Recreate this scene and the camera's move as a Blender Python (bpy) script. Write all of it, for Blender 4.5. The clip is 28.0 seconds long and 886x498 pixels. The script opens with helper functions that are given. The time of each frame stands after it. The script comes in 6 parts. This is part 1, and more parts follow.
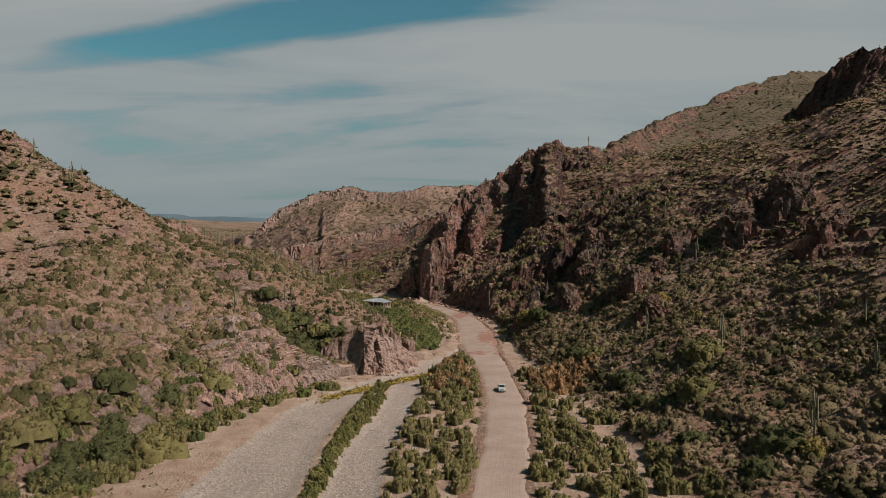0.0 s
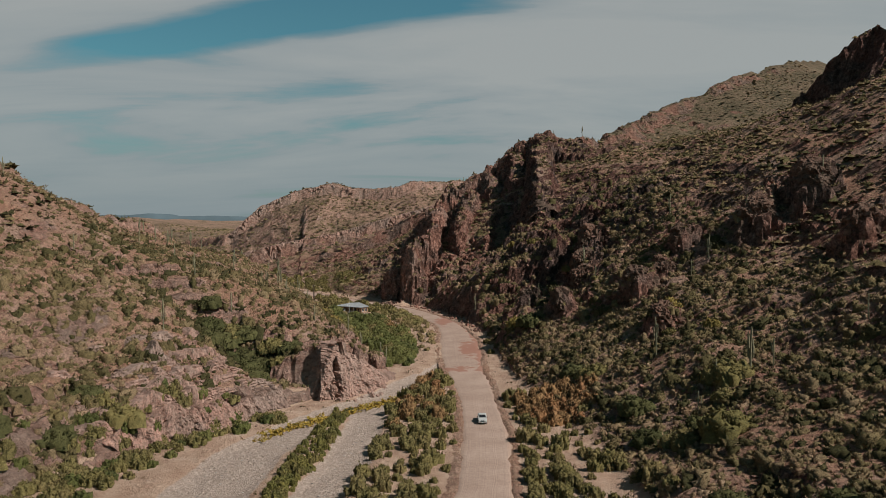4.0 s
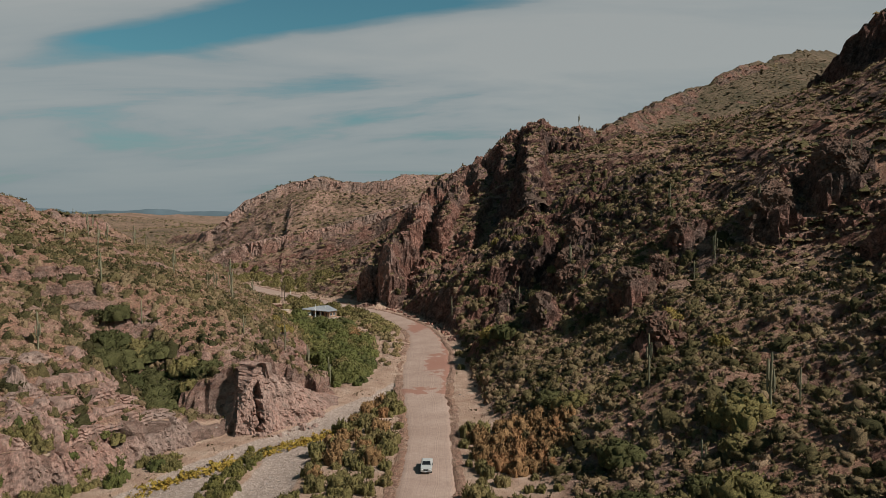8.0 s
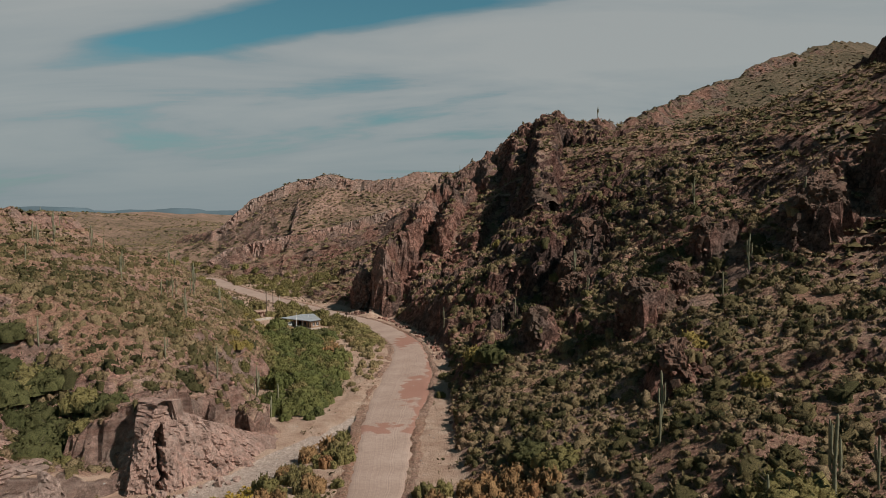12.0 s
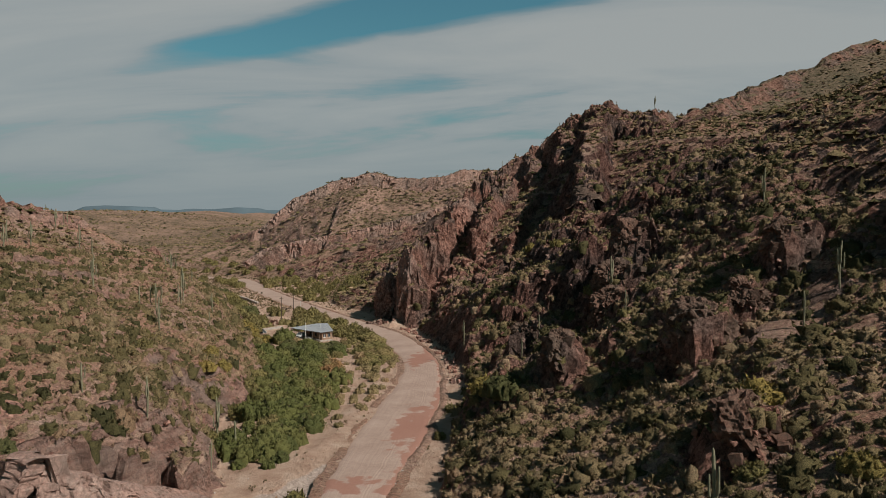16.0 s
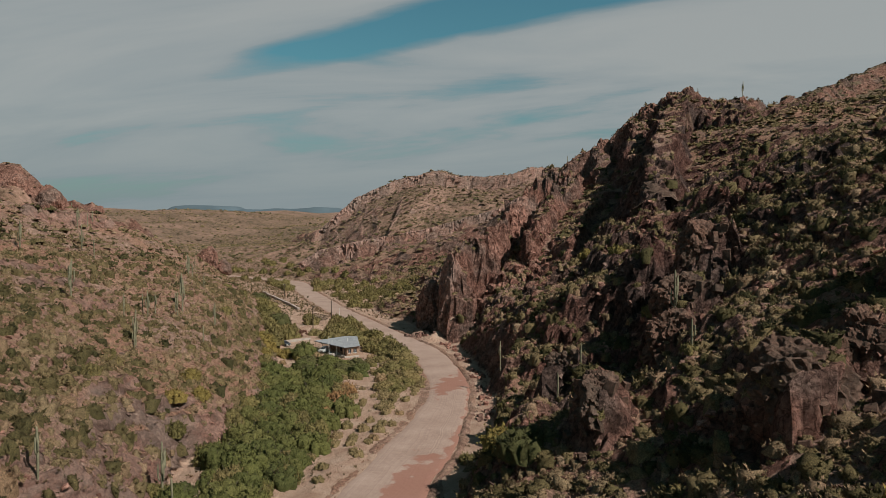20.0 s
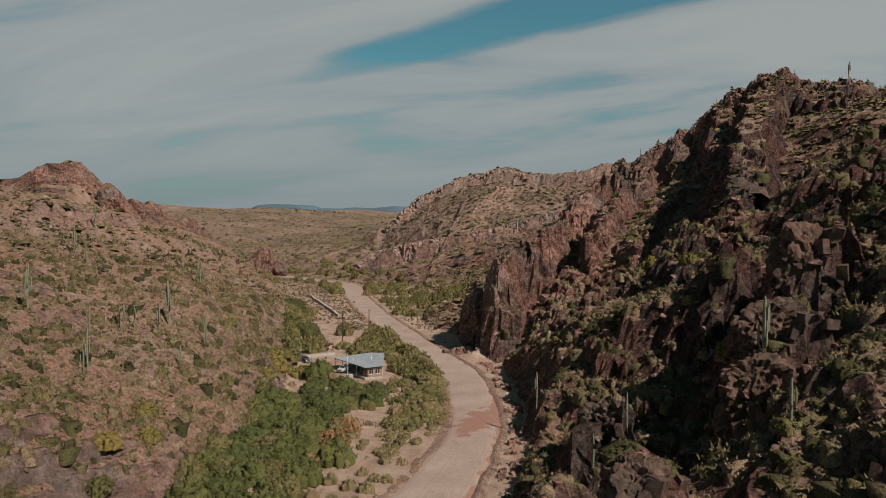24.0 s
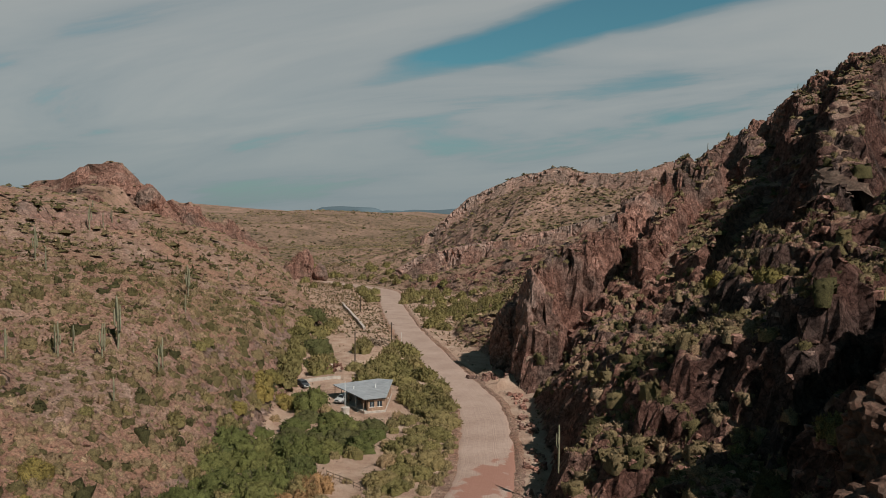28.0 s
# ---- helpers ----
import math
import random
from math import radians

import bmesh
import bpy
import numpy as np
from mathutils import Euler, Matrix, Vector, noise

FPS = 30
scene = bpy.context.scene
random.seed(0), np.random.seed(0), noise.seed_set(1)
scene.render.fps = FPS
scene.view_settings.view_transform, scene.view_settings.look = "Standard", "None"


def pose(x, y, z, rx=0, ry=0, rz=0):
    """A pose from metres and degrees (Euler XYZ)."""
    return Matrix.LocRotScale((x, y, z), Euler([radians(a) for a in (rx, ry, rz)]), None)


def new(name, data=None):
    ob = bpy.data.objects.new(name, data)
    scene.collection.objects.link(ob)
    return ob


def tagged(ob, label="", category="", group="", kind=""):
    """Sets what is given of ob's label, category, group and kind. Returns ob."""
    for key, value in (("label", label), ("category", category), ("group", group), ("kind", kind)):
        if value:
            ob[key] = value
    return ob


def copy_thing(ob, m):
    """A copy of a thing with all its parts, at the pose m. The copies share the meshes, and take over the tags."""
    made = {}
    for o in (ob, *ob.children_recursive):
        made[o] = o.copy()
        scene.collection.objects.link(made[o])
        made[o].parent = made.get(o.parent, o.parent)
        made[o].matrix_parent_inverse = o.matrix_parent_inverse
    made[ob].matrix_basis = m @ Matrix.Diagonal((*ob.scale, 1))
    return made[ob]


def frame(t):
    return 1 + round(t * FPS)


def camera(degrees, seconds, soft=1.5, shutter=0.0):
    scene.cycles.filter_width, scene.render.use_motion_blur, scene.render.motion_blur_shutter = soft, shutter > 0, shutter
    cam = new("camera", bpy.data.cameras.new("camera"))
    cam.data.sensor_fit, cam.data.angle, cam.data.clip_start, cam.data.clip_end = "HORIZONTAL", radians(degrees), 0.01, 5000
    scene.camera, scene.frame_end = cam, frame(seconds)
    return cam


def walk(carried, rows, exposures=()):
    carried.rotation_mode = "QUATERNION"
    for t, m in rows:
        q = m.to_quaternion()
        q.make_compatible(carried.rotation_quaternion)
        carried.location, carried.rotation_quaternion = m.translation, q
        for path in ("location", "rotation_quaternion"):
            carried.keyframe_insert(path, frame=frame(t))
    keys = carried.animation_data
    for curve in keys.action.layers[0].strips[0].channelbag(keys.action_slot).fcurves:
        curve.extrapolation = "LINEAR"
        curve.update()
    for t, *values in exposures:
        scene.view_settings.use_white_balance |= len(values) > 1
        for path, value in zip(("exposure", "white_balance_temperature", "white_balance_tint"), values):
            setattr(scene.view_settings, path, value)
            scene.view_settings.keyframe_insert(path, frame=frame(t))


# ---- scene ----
cam = camera(64.3, 28.0, soft=0.6)
METRES, EYE, TILT, LEAN, TURN = 240.0, 43.0, -1.8, 0.0, 0.0
ROWS = [
    (0.0, 0.0, 0.0, 0.0, 0.0, 0.0, 0.0),
    (0.5, -0.0003, 0.0162, 0.0005, -0.08, -0.03, 0.05),
    (1.0, 0.0004, 0.0339, 0.001, -0.17, -0.08, 0.2),
    (1.5, 0.0024, 0.0503, 0.0014, -0.25, -0.11, 0.29),
    (2.0, 0.0056, 0.0682, 0.0018, -0.33, -0.14, 0.38),
    (2.5, 0.0094, 0.0848, 0.0021, -0.39, -0.17, 0.44),
    (3.0, 0.0139, 0.103, 0.0027, -0.46, -0.22, 0.48),
    (3.5, 0.0189, 0.1194, 0.003, -0.49, -0.22, 0.53),
    (5.5, 0.0439, 0.1861, 0.0051, -0.5, -0.35, 0.55),
    (6.0, 0.0507, 0.2038, 0.0054, -0.42, -0.42, 0.55),
    (6.5, 0.0568, 0.22, 0.0058, -0.37, -0.49, 0.55),
    (7.0, 0.0632, 0.2375, 0.006, -0.32, -0.55, 0.56),
    (7.5, 0.069, 0.2538, 0.0062, -0.25, -0.57, 0.56),
    (8.0, 0.0755, 0.2713, 0.0065, -0.16, -0.6, 0.57),
    (8.5, 0.0813, 0.2874, 0.0069, -0.09, -0.6, 0.56),
    (9.0, 0.0878, 0.3047, 0.0074, 0.04, -0.62, 0.56),
    (9.5, 0.0938, 0.321, 0.0078, 0.2, -0.62, 0.57),
    (10.0, 0.1, 0.3385, 0.0083, 0.38, -0.62, 0.54),
    (10.5, 0.1059, 0.3546, 0.0087, 0.64, -0.62, 0.53),
    (11.0, 0.1122, 0.3722, 0.0093, 1.02, -0.61, 0.49),
    (11.5, 0.1181, 0.3884, 0.0097, 1.43, -0.61, 0.43),
    (12.0, 0.124, 0.4059, 0.0104, 1.89, -0.62, 0.4),
    (12.5, 0.1295, 0.4221, 0.0108, 2.31, -0.62, 0.37),
    (14.5, 0.1513, 0.4898, 0.0128, 4.37, -0.62, 0.26),
    (15.0, 0.1567, 0.5076, 0.0134, 5.05, -0.6, 0.2),
    (15.5, 0.1615, 0.524, 0.014, 5.83, -0.59, 0.14),
    (16.0, 0.1664, 0.5417, 0.0146, 6.69, -0.61, 0.06),
    (16.5, 0.1709, 0.5584, 0.0153, 7.42, -0.59, 0.02),
    (17.0, 0.1756, 0.5767, 0.0159, 8.24, -0.6, -0.03),
    (17.5, 0.1797, 0.5934, 0.0166, 9.01, -0.59, -0.09),
    (18.0, 0.1837, 0.6117, 0.0172, 9.83, -0.59, -0.15),
    (18.5, 0.1872, 0.6286, 0.0178, 10.58, -0.58, -0.21),
    (19.0, 0.1909, 0.6469, 0.0186, 11.41, -0.6, -0.24),
    (19.5, 0.1937, 0.6639, 0.0192, 12.19, -0.61, -0.31),
    (20.0, 0.1964, 0.6824, 0.0199, 13.06, -0.62, -0.36),
    (20.5, 0.1988, 0.6997, 0.0206, 13.88, -0.64, -0.4),
    (21.0, 0.2011, 0.7184, 0.0214, 14.77, -0.65, -0.46),
    (21.5, 0.2031, 0.7355, 0.0221, 15.6, -0.67, -0.5),
    (23.5, 0.209, 0.8071, 0.0247, 18.68, -0.69, -0.74),
    (24.0, 0.2097, 0.8261, 0.0254, 19.46, -0.73, -0.77),
    (24.5, 0.21, 0.8435, 0.026, 20.16, -0.74, -0.82),
    (25.0, 0.2101, 0.8621, 0.0265, 20.95, -0.75, -0.84),
    (25.5, 0.2099, 0.8791, 0.0271, 21.71, -0.76, -0.86),
    (26.0, 0.2096, 0.8974, 0.0277, 22.5, -0.78, -0.89),
    (26.5, 0.2087, 0.9145, 0.0283, 23.19, -0.78, -0.91),
    (27.0, 0.2078, 0.9331, 0.0288, 23.95, -0.78, -0.95),
    (27.5, 0.207, 0.9505, 0.0296, 24.57, -0.8, -0.96),
    (28.0, 0.2056, 0.9681, 0.0307, 24.59, -0.62, -1.09),
]
walk(cam, [(t, pose(0, 0, EYE, TILT, LEAN, TURN) @ pose(METRES * x, METRES * y, METRES * z, 90 + pitch, roll, yaw)) for t, x, y, z, yaw, pitch, roll in ROWS])
CLOUD_X, CLOUD_Y = 0.3, 0.1

# ---- light ----
SUN_AZ, SUN_EL = -23.0, 45.0      # degrees from +x towards +y, and above the horizon
sd = Vector((math.cos(radians(SUN_AZ)) * math.cos(radians(SUN_EL)), math.sin(radians(SUN_AZ)) * math.cos(radians(SUN_EL)), math.sin(radians(SUN_EL))))
sun = new("sun", bpy.data.lights.new("sun", "SUN"))
sun.data.energy, sun.data.angle, sun.data.color = 6.5, radians(0.55), (1.0, 0.955, 0.9)
sun.rotation_euler = sd.to_track_quat("Z", "Y").to_euler()
scene.view_settings.exposure = -0.46


def nd(nt, kind, **kw):
    n = nt.nodes.new(kind)
    for k, v in kw.items():
        if k.startswith("i_"):
            k2 = k[2:]
            sock = n.inputs[int(k2)] if k2.isdigit() else n.inputs[k2.replace("_", " ")]
            if hasattr(v, "is_output"):
                nt.links.new(v, sock)
            else:
                sock.default_value = v
        else:
            setattr(n, k, v)
    return n


def ramp(nt, fac, stops, interp="LINEAR"):
    n = nt.nodes.new("ShaderNodeValToRGB")
    n.color_ramp.interpolation = interp
    e = n.color_ramp.elements
    while len(e) < len(stops):
        e.new(0.5)
    for el, (p, c) in zip(e, stops):
        el.position = p
        el.color = (*c, 1) if len(c) == 3 else c
    nt.links.new(fac, n.inputs[0])
    return n.outputs[0]


def mix(nt, fac, a, b, blend="MIX"):
    n = nt.nodes.new("ShaderNodeMix")
    n.data_type, n.blend_type = "RGBA", blend
    for v, s in ((fac, n.inputs[0]), (a, n.inputs[6]), (b, n.inputs[7])):
        if hasattr(v, "is_output"):
            nt.links.new(v, s)
        elif isinstance(v, tuple):
            s.default_value = (*v, 1)
        else:
            s.default_value = v
    return n.outputs[2]


def mth(nt, op, a, b=0.0, clamp=False):
    n = nt.nodes.new("ShaderNodeMath")
    n.operation, n.use_clamp = op, clamp
    for v, s in ((a, n.inputs[0]), (b, n.inputs[1])):
        if hasattr(v, "is_output"):
            nt.links.new(v, s)
        else:
            s.default_value = v
    return n.outputs[0]


def noi(nt, vec, scale, detail=4, rough=0.55):
    n = nd(nt, "ShaderNodeTexNoise", i_Scale=scale, i_Detail=detail, i_Roughness=rough)
    if vec is not None:
        nt.links.new(vec, n.inputs["Vector"])
    return n.outputs["Fac"]


def step(nt, v, lo, hi):
    n = nd(nt, "ShaderNodeMapRange", i_From_Min=lo, i_From_Max=hi)
    nt.links.new(v, n.inputs["Value"])
    return n.outputs["Result"]


world = bpy.data.worlds.new("sky")
scene.world = world
world.use_nodes = True
wt = world.node_tree
wt.nodes.clear()
sky = nd(wt, "ShaderNodeTexSky", sky_type="NISHITA", sun_disc=False, sun_elevation=radians(SUN_EL), sun_rotation=radians(90 - SUN_AZ),
         air_density=1.0, dust_density=1.6, ozone_density=1.2)
tc = nd(wt, "ShaderNodeTexCoord").outputs["Generated"]
sep = nd(wt, "ShaderNodeSeparateXYZ", i_0=tc)
zz = mth(wt, "ADD", mth(wt, "MAXIMUM", sep.outputs[2], 0.0), 0.16)
px, py = mth(wt, "DIVIDE", sep.outputs[0], zz), mth(wt, "DIVIDE", sep.outputs[1], zz)
cv = nd(wt, "ShaderNodeCombineXYZ", i_0=px, i_1=py, i_2=0.0).outputs[0]
mp = nd(wt, "ShaderNodeMapping", i_Vector=cv, i_Rotation=(0, 0, radians(-13)), i_Scale=(0.42, 1.05, 1.0), i_Location=(CLOUD_X, CLOUD_Y, 0.0)).outputs[0]
c0 = nd(wt, "ShaderNodeTexNoise", i_Vector=mp, i_Scale=1.25, i_Detail=9.0, i_Roughness=0.56, i_Distortion=0.5).outputs["Fac"]


def gap(cx, cy, ang, a, b):
    """A long soft opening in the cloud sheet."""
    q = nd(wt, "ShaderNodeMapping", vector_type="TEXTURE", i_Vector=mix(wt, 0.16, cv, nd(wt, "ShaderNodeTexNoise", i_Vector=cv, i_Scale=1.6, i_Detail=5.0).outputs["Color"]), i_Location=(cx * 0.84 + 0.08, cy * 0.84 + 0.08, 0), i_Rotation=(0, 0, radians(ang)), i_Scale=(a, b, 1.0)).outputs[0]
    return step(wt, nd(wt, "ShaderNodeVectorMath", operation="LENGTH", i_0=q).outputs["Value"], 1.15, 0.35)


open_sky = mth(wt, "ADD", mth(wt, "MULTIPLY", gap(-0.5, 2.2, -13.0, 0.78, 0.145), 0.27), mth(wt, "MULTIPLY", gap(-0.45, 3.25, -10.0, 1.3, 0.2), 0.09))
# Cloud is thinned overhead and southward, out of view, to weaken the fill light.
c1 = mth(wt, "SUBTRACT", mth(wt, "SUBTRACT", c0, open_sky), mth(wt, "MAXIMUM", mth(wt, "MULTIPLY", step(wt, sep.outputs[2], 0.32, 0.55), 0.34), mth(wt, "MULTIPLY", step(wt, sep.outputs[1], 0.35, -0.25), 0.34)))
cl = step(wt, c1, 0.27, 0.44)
skyc = nd(wt, "ShaderNodeVectorMath", operation="MULTIPLY", i_0=sky.outputs[0], i_1=(0.5, 0.93, 0.8)).outputs[0]
cloudc = ramp(wt, c1, [(0.34, (2.75, 3.35, 3.58)), (0.46, (3.72, 4.1, 4.2)), (0.6, (4.38, 4.6, 4.56))])
haze = step(wt, sep.outputs[2], 0.15, 0.02)
# The upper sky, mostly out of view, is dimmed so shaded ground gets less fill.
skyc = mix(wt, mth(wt, "MULTIPLY", step(wt, sep.outputs[2], 0.30, 0.75), 0.6), skyc, (0.0, 0.0, 0.0))
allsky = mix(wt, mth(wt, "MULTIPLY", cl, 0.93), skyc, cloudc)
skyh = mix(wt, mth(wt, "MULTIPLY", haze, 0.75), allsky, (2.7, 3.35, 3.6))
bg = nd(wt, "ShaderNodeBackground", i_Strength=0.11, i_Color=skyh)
wo = nd(wt, "ShaderNodeOutputWorld", i_Surface=bg.outputs[0])


# ---- materials ----
def material(name):
    m = bpy.data.materials.new(name)
    m.use_nodes = True
    nt = m.node_tree
    b = nt.nodes["Principled BSDF"]
    b.inputs["Roughness"].default_value = 0.9
    b.inputs["Specular IOR Level"].default_value = 0.06
    return m, nt, b


def bump(nt, b, h, strength, dist):
    n = nd(nt, "ShaderNodeBump", i_Strength=strength, i_Distance=dist, i_Height=h)
    nt.links.new(n.outputs[0], b.inputs["Normal"])


def attr(nt, name):
    return nd(nt, "ShaderNodeAttribute", attribute_name=name).outputs["Fac"]


def wpos(nt):
    return nd(nt, "ShaderNodeNewGeometry").outputs["Position"]


def rock_colour(nt, p):
    """Fractured desert rock: brick red to brown, with pale scars, dark patina and cracks."""
    n1, n2, n3 = noi(nt, p, 0.05, 3), noi(nt, p, 0.42, 8, 0.72), noi(nt, p, 2.6, 6, 0.75)
    red = ramp(nt, n2, [(0.32, (0.085, 0.042, 0.032)), (0.47, (0.26, 0.13, 0.098)), (0.6, (0.37, 0.2, 0.155)), (0.75, (0.47, 0.29, 0.232))])
    grey = ramp(nt, n2, [(0.32, (0.06, 0.042, 0.036)), (0.5, (0.185, 0.122, 0.1)), (0.72, (0.38, 0.265, 0.22))])
    col = mix(nt, step(nt, n1, 0.46, 0.62), red, grey)
    col = mix(nt, 0.75, col, ramp(nt, n3, [(0.3, (0.32, 0.3, 0.29)), (0.5, (0.95, 0.95, 0.95)), (0.7, (1.45, 1.4, 1.36))]), "MULTIPLY")
    cr = nd(nt, "ShaderNodeTexVoronoi", feature="DISTANCE_TO_EDGE", i_Scale=1.0, i_Vector=nd(nt, "ShaderNodeMapping", i_Vector=warped(nt, p), i_Scale=(0.75, 0.75, 0.4)).outputs[0]).outputs["Distance"]
    col = mix(nt, 0.75, col, ramp(nt, cr, [(0.0, (0.25, 0.23, 0.22)), (0.07, (0.95, 0.95, 0.95)), (0.3, (1.1, 1.09, 1.08))]), "MULTIPLY")
    cf = nd(nt, "ShaderNodeTexVoronoi", feature="F1", i_Scale=1.0, i_Vector=nd(nt, "ShaderNodeMapping", i_Vector=warped(nt, p), i_Scale=(1.9, 1.9, 1.2)).outputs[0]).outputs["Color"]
    return mix(nt, 0.55, col, ramp(nt, nd(nt, "ShaderNodeSeparateColor", i_0=cf).outputs[0], [(0.0, (0.5, 0.47, 0.46)), (0.5, (1.0, 1.0, 1.0)), (1.0, (1.5, 1.46, 1.42))]), "MULTIPLY")


def warped(nt, p):
    n = nd(nt, "ShaderNodeTexNoise", i_Vector=p, i_Scale=0.7, i_Detail=3.0).outputs["Color"]
    return nd(nt, "ShaderNodeVectorMath", operation="MULTIPLY_ADD", i_0=n, i_1=(2.2, 2.2, 2.2), i_2=p).outputs[0]


def rock_height(nt, p):
    v = nd(nt, "ShaderNodeTexVoronoi", feature="F1", i_Vector=warped(nt, p), i_Scale=0.8, i_Randomness=1.0).outputs["Color"]
    blk = nd(nt, "ShaderNodeSeparateColor", i_0=v).outputs[0]
    return mth(nt, "ADD", mth(nt, "MULTIPLY", blk, 0.55), mth(nt, "MULTIPLY", noi(nt, p, 0.8, 10, 0.8), 2.4))


def make_ground():
    m, nt, b = material("desert_ground")
    p = wpos(nt)
    rock, gravel, pale, far = attr(nt, "rock"), attr(nt, "gravel"), attr(nt, "pale"), attr(nt, "far")
    n1, n2, n3, n4 = noi(nt, p, 0.035, 4), noi(nt, p, 0.22, 5, 0.6), noi(nt, p, 1.3, 6, 0.7), noi(nt, p, 5.0, 4, 0.75)
    soil = ramp(nt, n2, [(0.3, (0.185, 0.108, 0.083)), (0.5, (0.275, 0.172, 0.135)), (0.72, (0.38, 0.258, 0.208))])
    soil = mix(nt, step(nt, n1, 0.4, 0.58), soil, (0.29, 0.158, 0.112))
    soil = mix(nt, mth(nt, "MULTIPLY", step(nt, n3, 0.48, 0.6), 0.55), soil, (0.275, 0.2, 0.132))
    soil = mix(nt, mth(nt, "MULTIPLY", step(nt, noi(nt, p, 0.8, 6, 0.7), 0.54, 0.62), 0.7), soil, (0.19, 0.1, 0.074))
    soil = mix(nt, 0.8, soil, ramp(nt, n4, [(0.3, (0.4, 0.37, 0.35)), (0.5, (1.0, 1.0, 1.0)), (0.68, (1.4, 1.36, 1.3))]), "MULTIPLY")
    soil = mix(nt, 0.9, soil, ramp(nt, noi(nt, p, 1.7, 6, 0.85), [(0.36, (0.36, 0.33, 0.31)), (0.5, (0.95, 0.95, 0.95)), (0.62, (1.45, 1.42, 1.38))]), "MULTIPLY")
    rc = rock_colour(nt, p)
    rc = mix(nt, mth(nt, "MULTIPLY", pale, 0.85), rc, mix(nt, 1.0, rc, (1.75, 1.66, 1.6), "MULTIPLY"))
    st = noi(nt, nd(nt, "ShaderNodeMapping", i_Vector=p, i_Scale=(0.25, 0.25, 1.0)).outputs[0], 0.8, 8, 0.7)
    rc = mix(nt, mth(nt, "MULTIPLY", pale, 0.62), rc, ramp(nt, st, [(0.35, (0.18, 0.11, 0.088)), (0.6, (0.46, 0.33, 0.268))]))
    fl = ramp(nt, n2, [(0.3, (0.31, 0.19, 0.135)), (0.5, (0.42, 0.28, 0.205)), (0.7, (0.49, 0.355, 0.27))])
    fl = mix(nt, 0.6, fl, ramp(nt, n4, [(0.3, (0.6, 0.57, 0.55)), (0.5, (1.0, 1.0, 1.0)), (0.68, (1.25, 1.22, 1.2))]), "MULTIPLY")
    soil = mix(nt, step(nt, mth(nt, "ADD", attr(nt, "floor"), mth(nt, "MULTIPLY", mth(nt, "SUBTRACT", n3, 0.5), 0.6)), 0.3, 0.7), soil, fl)
    # Darker rock of the massif, deepened further to paint in the shade of its walls.
    rc = mix(nt, mth(nt, "MULTIPLY", attr(nt, "varnish_shade"), 1.0, True), rc, mix(nt, 1.0, rc, (0.58, 0.59, 0.62), "MULTIPLY"))
    rmask = step(nt, mth(nt, "ADD", rock, mth(nt, "MULTIPLY", mth(nt, "SUBTRACT", n2, 0.5), 1.2)), 0.35, 0.6)
    col = mix(nt, rmask, soil, rc)
    peb = nd(nt, "ShaderNodeTexVoronoi", i_Vector=p, i_Scale=3.2).outputs["Color"]
    pv = nd(nt, "ShaderNodeSeparateColor", i_0=peb).outputs[0]
    gr = ramp(nt, n3, [(0.3, (0.35, 0.262, 0.215)), (0.7, (0.47, 0.37, 0.312))])
    gr = mix(nt, 0.7, gr, ramp(nt, pv, [(0.0, (0.72, 0.7, 0.68)), (0.7, (1.0, 1.0, 1.0)), (1.0, (1.3, 1.28, 1.25))]), "MULTIPLY")
    gmask = step(nt, mth(nt, "ADD", gravel, mth(nt, "MULTIPLY", mth(nt, "SUBTRACT", n2, 0.5), 0.7)), 0.4, 0.6)
    col = mix(nt, gmask, col, gr)
    # far slopes carry a dense cover of scrub, too small to build
    scrub = mth(nt, "ADD", mth(nt, "MULTIPLY", noi(nt, p, 0.22, 5, 0.8), 0.6), mth(nt, "MULTIPLY", noi(nt, p, 0.018, 5, 0.7), 0.4))
    fc = ramp(nt, scrub, [(0.40, (0.37, 0.225, 0.172)), (0.5, (0.25, 0.155, 0.112)), (0.6, (0.095, 0.078, 0.046))])
    olive = ramp(nt, scrub, [(0.38, (0.2, 0.132, 0.094)), (0.5, (0.12, 0.088, 0.056)), (0.6, (0.05, 0.045, 0.028))])
    fc = mix(nt, mth(nt, "SUBTRACT", far, 1.0, True), fc, olive)
    col = mix(nt, mth(nt, "MULTIPLY", mth(nt, "MINIMUM", far, 1.0), mth(nt, "SUBTRACT", 1.0, mth(nt, "MULTIPLY", rmask, 0.8))), col, fc)
    nt.links.new(col, b.inputs["Base Color"])
    h = mth(nt, "ADD", mth(nt, "MULTIPLY", mth(nt, "MULTIPLY", rock_height(nt, p), rmask), 1.0), mth(nt, "ADD", mth(nt, "MULTIPLY", n3, 1.0), mth(nt, "MULTIPLY", n4, 0.25)))
    bump(nt, b, h, 0.95, 0.8)
    return m


